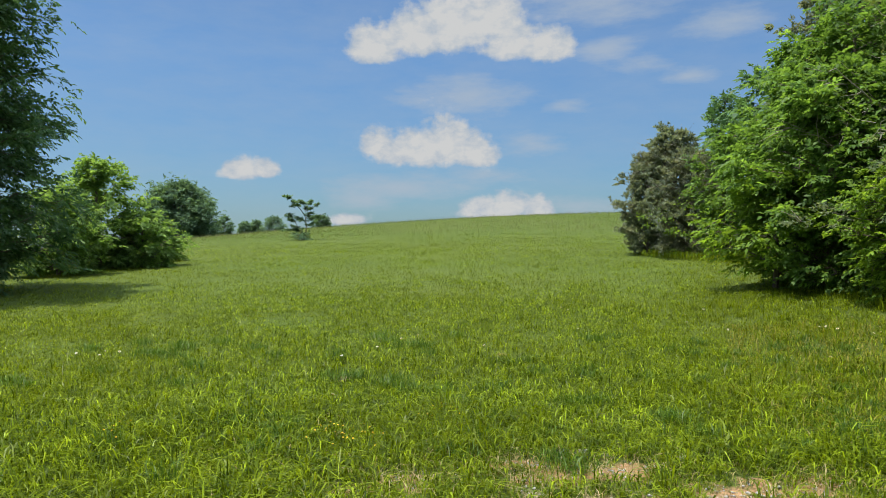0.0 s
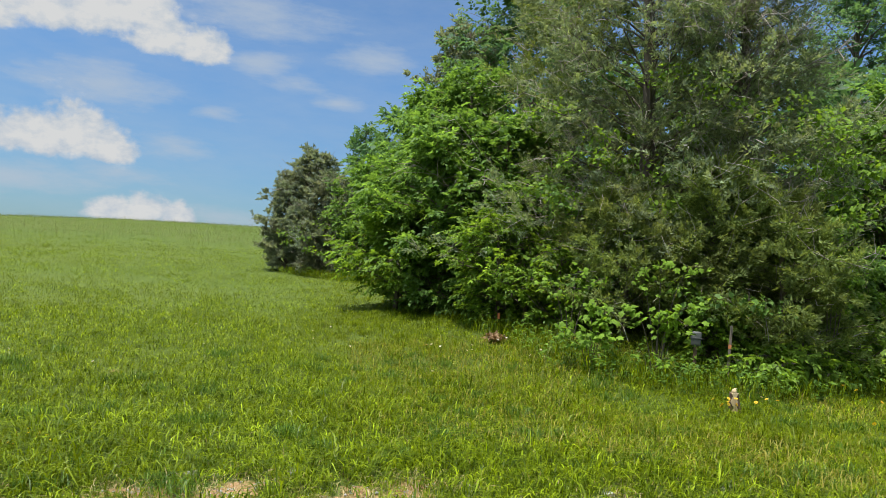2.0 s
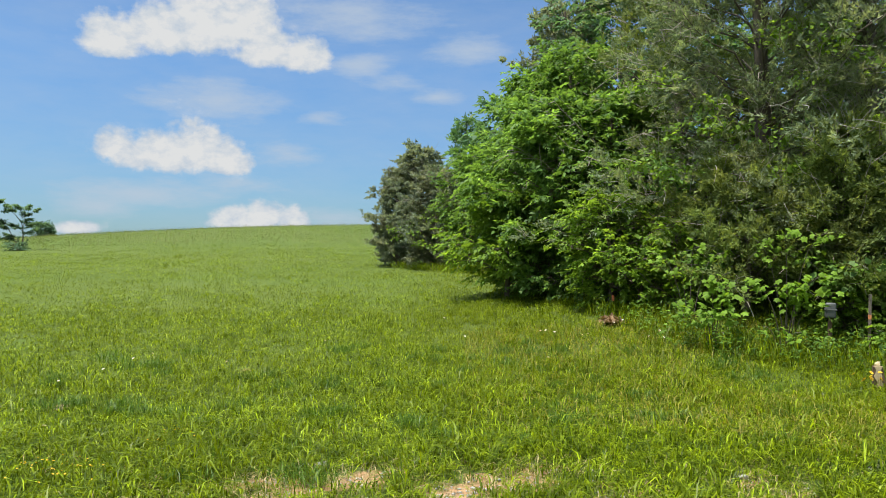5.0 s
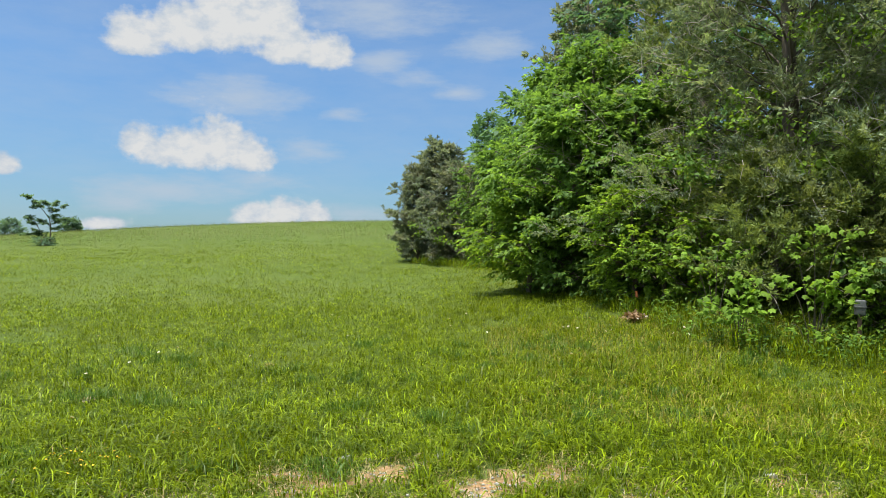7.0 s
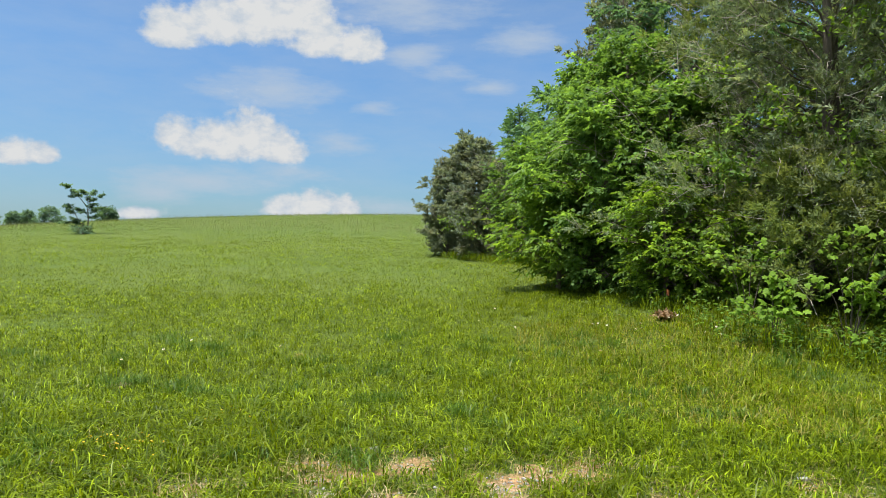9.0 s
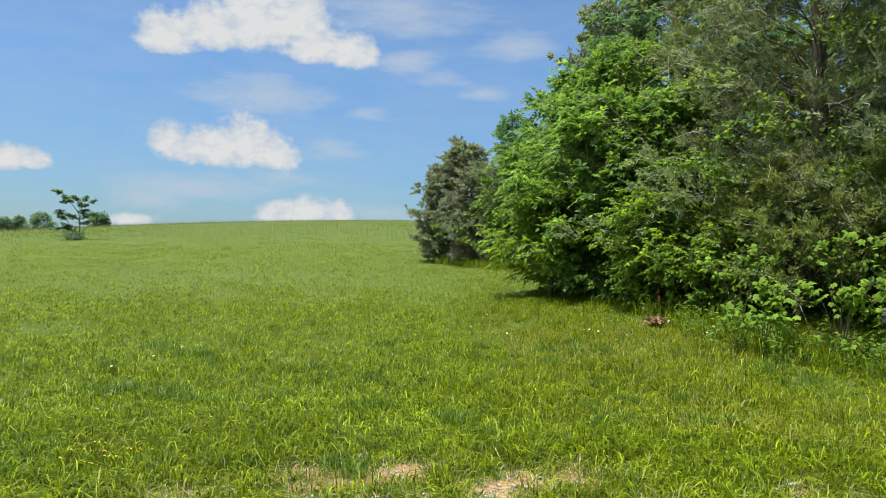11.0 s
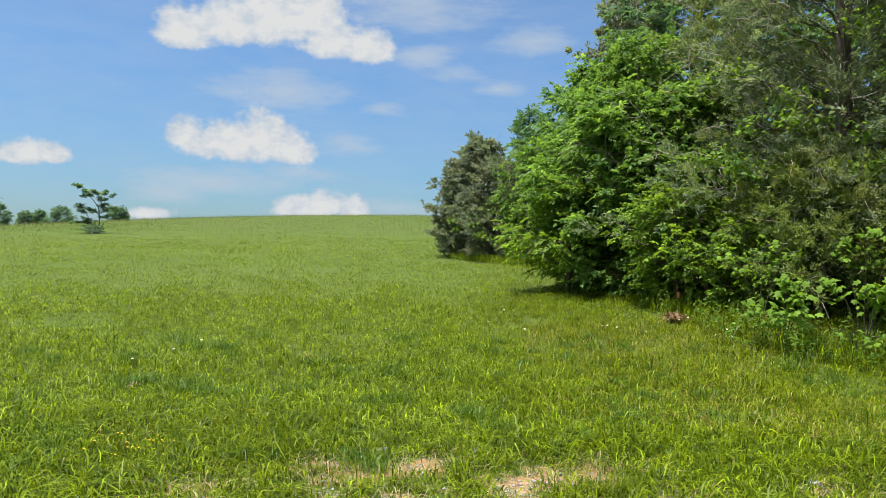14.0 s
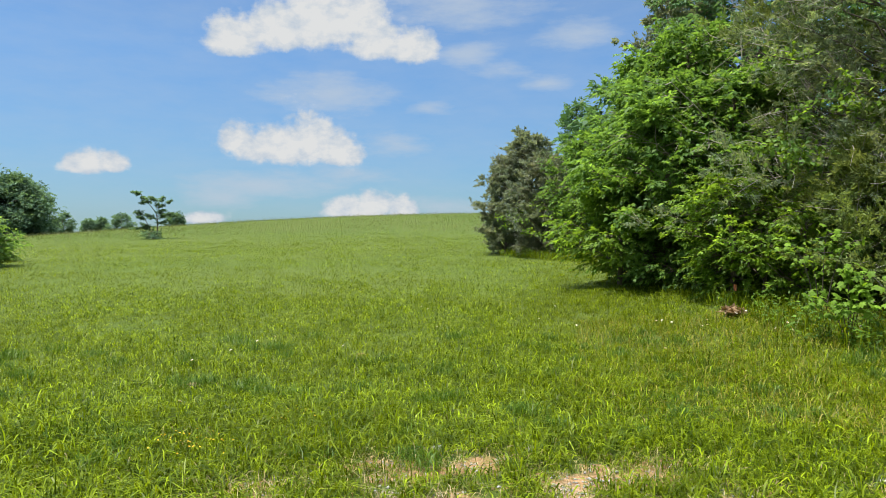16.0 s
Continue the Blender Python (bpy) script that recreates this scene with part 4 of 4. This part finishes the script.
for q, (az, r, z, w, h, n) in enumerate(((36.5, 14.2, 2.6, 1.6, 0.8, 420), (45.0, 12.4, 2.35, 1.6, 0.5, 300), (47.5, 12.3, 3.0, 1.4, 0.5, 200), (57.0, 12.9, 3.9, 1.4, 0.7, 320),
                                         (36.0, 13.6, 3.4, 1.2, 0.7, 260), (52.5, 12.5, 4.6, 1.0, 0.5, 130), (40.5, 12.6, 4.0, 0.9, 0.5, 110), (31.0, 15.6, 2.2, 1.5, 0.9, 420),
                                         (55.0, 12.8, 3.0, 1.2, 0.5, 180), (49.0, 12.3, 5.0, 0.9, 0.4, 90), (22.0, 23.0, 3.0, 1.0, 0.7, 240), (17.5, 26.3, 3.0, 0.8, 0.5, 120),
                                         (18.6, 25.2, 2.3, 1.4, 0.7, 150), (16.6, 26.6, 2.6, 0.9, 0.8, 90), (19.9, 24.6, 3.4, 1.0, 0.8, 170), (20.6, 23.6, 2.4, 0.8, 0.9, 130))):
    vine(az, r, z, w, h, n, M_LEAF_BRIGHT, 90 + q, "bright green vine leaves draped over a cedar")
vrng = np.random.default_rng(71)
for q in range(24):
    az, z = vrng.uniform(36.0, 57.5), 1.0 + 4.4 * vrng.uniform() ** 1.4
    vine(az, vrng.uniform(12.1, 12.7) + 0.12 * z if z > 2.4 or az < 44.5 else vrng.uniform(11.3, 11.8) + 0.1 * abs(az - 51), z + 0.2, vrng.uniform(0.5, 1.2), vrng.uniform(0.25, 0.6), int(vrng.uniform(50, 150)), M_LEAF_BRIGHT if q % 3 else M_LEAF, 120 + q,
         "loose sprays of yellow-green vine leaves on a cedar")


def broad_leaf_mesh():
    """A lobed leaf, a little cupped, stalk at the origin and tip along +y."""
    outline = ((0.0, 0.0), (0.20, -0.06), (0.46, 0.16), (0.30, 0.30), (0.52, 0.62), (0.22, 0.62), (0.0, 1.0))
    pts = [(x, y, -0.20 * x * x - 0.16 * y * y) for x, y in outline]
    pts += [(-x, y, z) for x, y, z in pts[-2:0:-1]]
    bm = bmesh.new()
    mid = bm.verts.new((0, 0.36, 0.03))
    ring = [bm.verts.new(p) for p in pts]
    for a, b in zip(ring, ring[1:] + ring[:1]):
        bm.faces.new((mid, a, b))
    me = bpy.data.meshes.new("leaf")
    bm.to_mesh(me)
    bm.free()
    me.materials.append(M_BIGLEAF)
    return me


LEAF = broad_leaf_mesh()


def broadleaf(az, r, label, branches, per, size, seed):
    """A young broad-leaved tree: arching branches, each leaf an object. Branches: sideways reach, height, forward reach."""
    rng = np.random.default_rng(seed)
    x, y, g = spot(az, r)
    ob = thing("broadleaf_shrub", label, "shrub", pose(x, y, g, 0, 0, -az))
    paths, leaves = [], []
    for sx, sz, sy in branches:
        root = np.array([0.1 * sx, 0.1, 0.0])
        tip = np.array([sx, -sy, sz])
        ctrl = np.array([sx * 0.35, -sy * 0.2, sz * 1.05])
        t = np.linspace(0, 1, 8)[:, None]
        pts = (1 - t) ** 2 * root + 2 * t * (1 - t) * ctrl + t * t * tip
        paths.append((pts, np.linspace(0.008, 0.003, 8)))
        for _ in range(per):
            s = rng.uniform(0.45, 1.0)
            p = np.array([np.interp(s, t[:, 0], pts[:, c]) for c in range(3)]) + rng.normal(0, 1, 3) * (0.09, 0.08, 0.05)
            leaves.append(p)
    v, f = tubes(paths, 4)
    part("stem", v, f, M_BARK, ob, "thin brown stems", True)
    for p in leaves:
        leaf = new("leaf", LEAF)
        leaf.parent = ob
        s = size * rng.uniform(0.6, 1.2)
        leaf.matrix_basis = pose(*p, rng.normal(-28, 18), rng.normal(0, 22), rng.uniform(90, 270)) @ Matrix.Diagonal((s, s, s, 1))


broadleaf(41.0, 10.6, "young broad-leaved sapling with large bright leaves", ((-0.45, 0.60, 0.3), (0.3, 0.55, 0.3), (0.25, 0.75, 0.2), (0.0, 0.95, 0.1), (-0.15, 0.5, 0.35), (0.1, 0.85, 0.2)), 26, 0.105, 200)
broadleaf(45.9, 10.9, "broad-leaved sapling spreading a level spray of leaves", ((-0.45, 0.92, 0.2), (0.05, 0.90, 0.3), (0.5, 1.02, 0.2), (0.3, 0.9, 0.3), (0.65, 0.8, 0.1)), 28, 0.105, 201)
broadleaf(46.0, 11.4, "tall broad-leaved sapling with drooping bright leaves", ((-0.5, 1.45, 0.2), (0.0, 1.55, 0.2), (0.55, 1.5, 0.2)), 26, 0.10, 202)
broadleaf(57.6, 12.6, "tall broad-leaved sapling beside the old cedar", ((-0.2, 2.2, 0.2), (0.25, 2.0, 0.3), (0.35, 1.6, 0.3), (0.0, 2.4, 0.1)), 26, 0.115, 203)
broadleaf(45.6, 10.5, "low broad-leaved seedling among weeds", ((-0.2, 0.42, 0.1), (0.25, 0.36, 0.1), (0.0, 0.3, 0.2)), 5, 0.09, 204)
broadleaf(39.3, 11.5, "young broad-leaved sapling leaning out of the wood", ((-0.55, 1.15, 0.2), (0.1, 1.3, 0.2), (0.5, 1.15, 0.3), (-0.2, 0.95, 0.3)), 20, 0.095, 206)
broadleaf(64.5, 13.4, "broad-leaved sapling in the shade of the wood", ((-0.4, 1.1, 0.2), (0.3, 1.3, 0.3), (0.5, 0.8, 0.3)), 13, 0.12, 205)


# ---------------------------------------------------------------- small things
def flower(name, label, petal_mat, size, petals, height):
    """Stem and an open flower head of separate rounded petals round a raised middle."""
    ob = thing(name, label, "flower", pose(0, 0, 0), "wildflowers")
    v, f = tubes([(((0, 0, -0.02), (0.006, 0, height * 0.5), (0, 0, height)), (0.003, 0.0025, 0.002))], 4)
    part("stem", v, f, M_GRASS, ob)
    bm = bmesh.new()
    for k in range(petals):
        a = 2 * math.pi * k / petals
        m = Matrix.Rotation(a, 4, "Z")
        w = 1.5 / petals
        pts = [m @ Vector(p) for p in ((size * 0.12, 0, 0), (size * 0.38, size * w, 0.12 * size), (size * 0.5, 0, 0.10 * size), (size * 0.38, -size * w, 0.12 * size))]
        bm.faces.new([bm.verts.new(p + Vector((0, 0, height))) for p in pts])
    blossom = part_bm("blossom", bm, petal_mat, ob)
    bm = bmesh.new()
    bmesh.ops.create_uvsphere(bm, u_segments=6, v_segments=4, radius=size * 0.2, matrix=Matrix.Translation((0, 0, height)) @ Matrix.Diagonal((1, 1, 0.6, 1)))
    part_bm("flower_centre", bm, M_CENTRE, blossom, "ochre flower centre")
    return ob


def strew(master, places, rng, tilt=24):
    for k, (x, y) in enumerate(places):
        m = pose(x, y, gz(x, y), rng.normal(0, tilt), rng.normal(0, tilt), rng.uniform(0, 360))
        if k == 0:
            master.matrix_basis = m
        else:
            copy_thing(master, m)


def polar_cluster(rng, az, r, n, sa, sr):
    out = []
    for _ in range(n):
        a, q = radians(rng.normal(az, sa)), rng.normal(r, sr)
        out.append((q * math.sin(a), q * math.cos(a)))
    return out


frng = np.random.default_rng(300)
strew(flower("wildflower", "yellow daisy-like wildflower in the grass", M_YELLOW, 0.050, 8, 0.24),
      polar_cluster(frng, 62.8, 11.2, 9, 1.5, 0.5) + polar_cluster(frng, 62.4, 10.2, 9, 1.5, 0.35) + polar_cluster(frng, 59.5, 11.7, 3, 0.6, 0.3) + polar_cluster(frng, 51.6, 9.55, 9, 0.5, 0.10) + polar_cluster(frng, 53.5, 9.9, 3, 0.8, 0.2) + polar_cluster(frng, 63.4, 10.6, 10, 1.6, 0.5) + polar_cluster(frng, 66.5, 11.8, 6, 1.4, 0.5) + polar_cluster(frng, 62.6, 9.8, 5, 1.2, 0.15), frng, 40)
strew(flower("buttercup", "small yellow buttercup low in the grass", M_YELLOW, 0.015, 5, 0.16),
      polar_cluster(frng, -8.0, 5.4, 40, 1.8, 0.16) + polar_cluster(frng, -24.6, 5.9, 12, 1.2, 0.15) + polar_cluster(frng, -0.4, 6.1, 14, 0.8, 0.12), frng)
strew(flower("clover_flower", "small white wildflower in the meadow", M_WHITE, 0.036, 9, 0.2),
      polar_cluster(frng, 31.5, 10.5, 16, 2.5, 0.8) + polar_cluster(frng, -14.9, 13.2, 5, 0.5, 0.4) + polar_cluster(frng, -26, 9.6, 4, 0.8, 0.3) + polar_cluster(frng, 15, 12, 9, 6, 1.2)
      + polar_cluster(frng, 52, 10.4, 5, 1.5, 0.25) + polar_cluster(frng, -4, 10.5, 8, 7, 2.0) + polar_cluster(frng, 41, 10.3, 5, 3, 0.4) + [(-1.04, 6.35)], frng)


def box(bm, x0, x1, y0, y1, z0, z1, bevel=0.0):
    r = bmesh.ops.create_cube(bm, size=1, matrix=Matrix.Translation(((x0 + x1) / 2, (y0 + y1) / 2, (z0 + z1) / 2)) @ Matrix.Diagonal((x1 - x0, y1 - y0, z1 - z0, 1)))
    if bevel:
        edges = list({e for v in r["verts"] for e in v.link_edges})
        bmesh.ops.bevel(bm, geom=edges, offset=bevel, segments=2, affect="EDGES", profile=0.6)


def wooden_post():
    x, y, g = spot(51.8, 9.7)
    ob = thing("wooden_post", "short weathered broken post with a pale split face", "post", pose(x, y, g, 4, -5, -46) @ Matrix.Diagonal((1.2, 0.85, 0.74, 1)))
    bm = bmesh.new()
    box(bm, -0.066, 0.062, -0.035, 0.035, -0.1, 0.40, 0.010)
    for v in bm.verts:
        if v.co.z > 0.3:
            v.co.z += 0.06 * math.sin(v.co.x * 60) - 0.9 * abs(v.co.x)
            v.co.x *= 0.7
    post = part_bm("post", bm, M_POST, ob)
    bm = bmesh.new()
    box(bm, -0.038, 0.034, -0.046, -0.036, 0.02, 0.36, 0.003)
    bmesh.ops.subdivide_edges(bm, edges=[e for e in bm.edges if abs(e.verts[0].co.z - e.verts[1].co.z) > 0.2], cuts=6)
    for v in bm.verts:
        v.co.x = v.co.x * (0.75 + 0.25 * math.sin(v.co.z * 38)) + 0.006 * math.sin(v.co.z * 23)
    part_bm("split_face", bm, M_PALE, post, "pale yellow split wood")
    bm = bmesh.new()
    bmesh.ops.create_icosphere(bm, subdivisions=2, radius=0.038)
    for v in bm.verts:
        v.co *= 1 + 0.25 * noise.noise(v.co * 45)
        v.co = Vector((v.co.x * 0.7, v.co.y * 0.8, 0.375 + v.co.z * 1.5))
    part_bm("top", bm, M_PALE, post, "pale chewed wood top")


def utility_marker():
    x, y, g = spot(48.7, 11.3)
    ob = thing("utility_marker", "dark grey round-topped utility marker on a post", "marker", pose(x, y, g, 0, 2, -40))
    top = 0.98 - g
    bm = bmesh.new()
    box(bm, -0.068, 0.068, -0.05, 0.05, top - 0.22, top, 0.02)
    for v in bm.verts:
        if v.co.z > top - 0.06:
            v.co.z -= 3.5 * v.co.x * v.co.x
    housing = part_bm("housing", bm, M_GREY, ob, smooth=True)
    bm = bmesh.new()
    box(bm, -0.075, 0.075, -0.057, 0.057, top - 0.115, top - 0.095, 0.004)
    part_bm("lid_rim", bm, M_GREY, housing)
    bm = bmesh.new()
    box(bm, -0.026, 0.026, -0.02, 0.02, -0.1, top - 0.218, 0.006)
    part_bm("post", bm, M_POST, ob)


def survey_stake():
    x, y, g = spot(51.1, 11.3)
    ob = thing("survey_stake", "thin pale survey stake with an orange band", "stake", pose(x, y, g, 0, 1.5, -50))
    top = 1.10 - g
    bm = bmesh.new()
    box(bm, -0.019, 0.019, -0.008, 0.008, -0.1, top, 0.002)
    lath = part_bm("lath", bm, M_WOOD, ob)
    bm = bmesh.new()
    box(bm, -0.0215, 0.0215, -0.0105, 0.0105, top - 0.34, top - 0.28, 0.002)
    part_bm("band", bm, M_ORANGE, lath, "orange painted band")


def marker_flag():
    x, y, g = spot(33.5, 12.4)
    ob = thing("marker_flag", "small orange marking flag on a wire", "flag", pose(x, y, g, 3, 0, -33))
    top = 0.98 - g
    v, f = tubes([(((0, 0, -0.1), (0.004, 0, top * 0.5), (0, 0, top)), (0.0025, 0.0025, 0.0025))], 5)
    part("wire", v, f, M_GREY, ob)
    bm = bmesh.new()
    rows = [[bm.verts.new((0.002 + 0.045 * i / 4, 0.008 * math.sin(i * 1.4), top - 0.10 * j / 3 - 0.01 * i / 4)) for i in range(5)] for j in range(4)]
    for a, b in zip(rows, rows[1:]):
        for i in range(4):
            bm.faces.new((a[i], a[i + 1], b[i + 1], b[i]))
    bmesh.ops.solidify(bm, geom=bm.faces[:], thickness=0.0015)
    part_bm("flag", bm, M_ORANGE, ob)


def leaf_pile():
    rng = np.random.default_rng(400)
    x, y, g = spot(33.5, 11.9)
    n = 300
    p = rng.normal(0, 1, (n, 3)) * (0.070, 0.065, 0)
    p[:, 2] = 0.05 + 0.09 * np.exp(-(p[:, 0] ** 2 + p[:, 1] ** 2) / 0.035) * rng.uniform(0.3, 1, n)
    L = rng.uniform(0.05, 0.11, n)
    v, f = leaf_quads(p, unit(rng.normal(0, 1, (n, 3)) * (1, 1, 0.5)), unit(rng.normal(0, 0.6, (n, 3)) + np.array([0, 0, 1.0])), L, L * 0.5)
    ob = part("leaf_pile", v, f, M_REDLEAF)
    ob.matrix_world = pose(x, y, g, 0, 0, -33)
    tagged(ob, "small heap of dry reddish-brown leaves", "leaf litter", kind="stuff")


wooden_post()
utility_marker()
survey_stake()
marker_flag()
leaf_pile()


def stone_mesh(seed, size):
    rng = np.random.default_rng(seed)
    bm = bmesh.new()
    bmesh.ops.create_icosphere(bm, subdivisions=2, radius=size)
    for v in bm.verts:
        v.co *= 1 + 0.35 * noise.noise(v.co * (1.6 / size) + Vector((seed, 0, 0)))
        v.co.z *= 0.55
    return bm


for k, (x, y, s) in enumerate(((1.02, 5.15, 0.06), (0.90, 5.22, 0.035), (1.16, 5.1, 0.03), (1.68, 4.95, 0.05), (3.75, 3.95, 0.04), (4.75, 3.75, 0.045))):
    st = part_bm("stone", stone_mesh(k, s), M_STONE, None, smooth=True)
    st.matrix_world = pose(x, y, gz(x, y) + 0.02, 0, 0, 40 * k)
    tagged(st, "pale grey limestone lump in the soil", "stone", "stones")


def gravel():
    rng = np.random.default_rng(500)
    vs, fs, base = [], [], 0
    corner = np.array(((1, 0, 0), (0, 1, 0), (-1, 0, 0), (0, -1, 0), (0, 0, 0.7), (0, 0, -0.5)), float)
    tri = np.array(((0, 1, 4), (1, 2, 4), (2, 3, 4), (3, 0, 4), (1, 0, 5), (2, 1, 5), (3, 2, 5), (0, 3, 5)))
    count = 0
    while count < 1500:
        x, y = rng.uniform(-1.5, 6.5), rng.uniform(3.2, 5.4)
        if bare_at(x, y) < rng.uniform(0.15, 0.9):
            continue
        s = 0.006 + 0.014 * rng.uniform() ** 3
        a = rng.uniform(0, 6.28)
        q = corner * s * rng.uniform(0.7, 1.3, (6, 3))
        q = np.stack([q[:, 0] * math.cos(a) - q[:, 1] * math.sin(a) + x, q[:, 0] * math.sin(a) + q[:, 1] * math.cos(a) + y, q[:, 2] + gz(x, y) + s * 0.2], -1)
        vs.append(q)
        fs.append(tri + base)
        base += 6
        count += 1
    tagged(part("gravel", np.concatenate(vs), np.concatenate(fs), M_STONE), "loose pale gravel in sandy soil", "gravel", kind="stuff")


gravel()
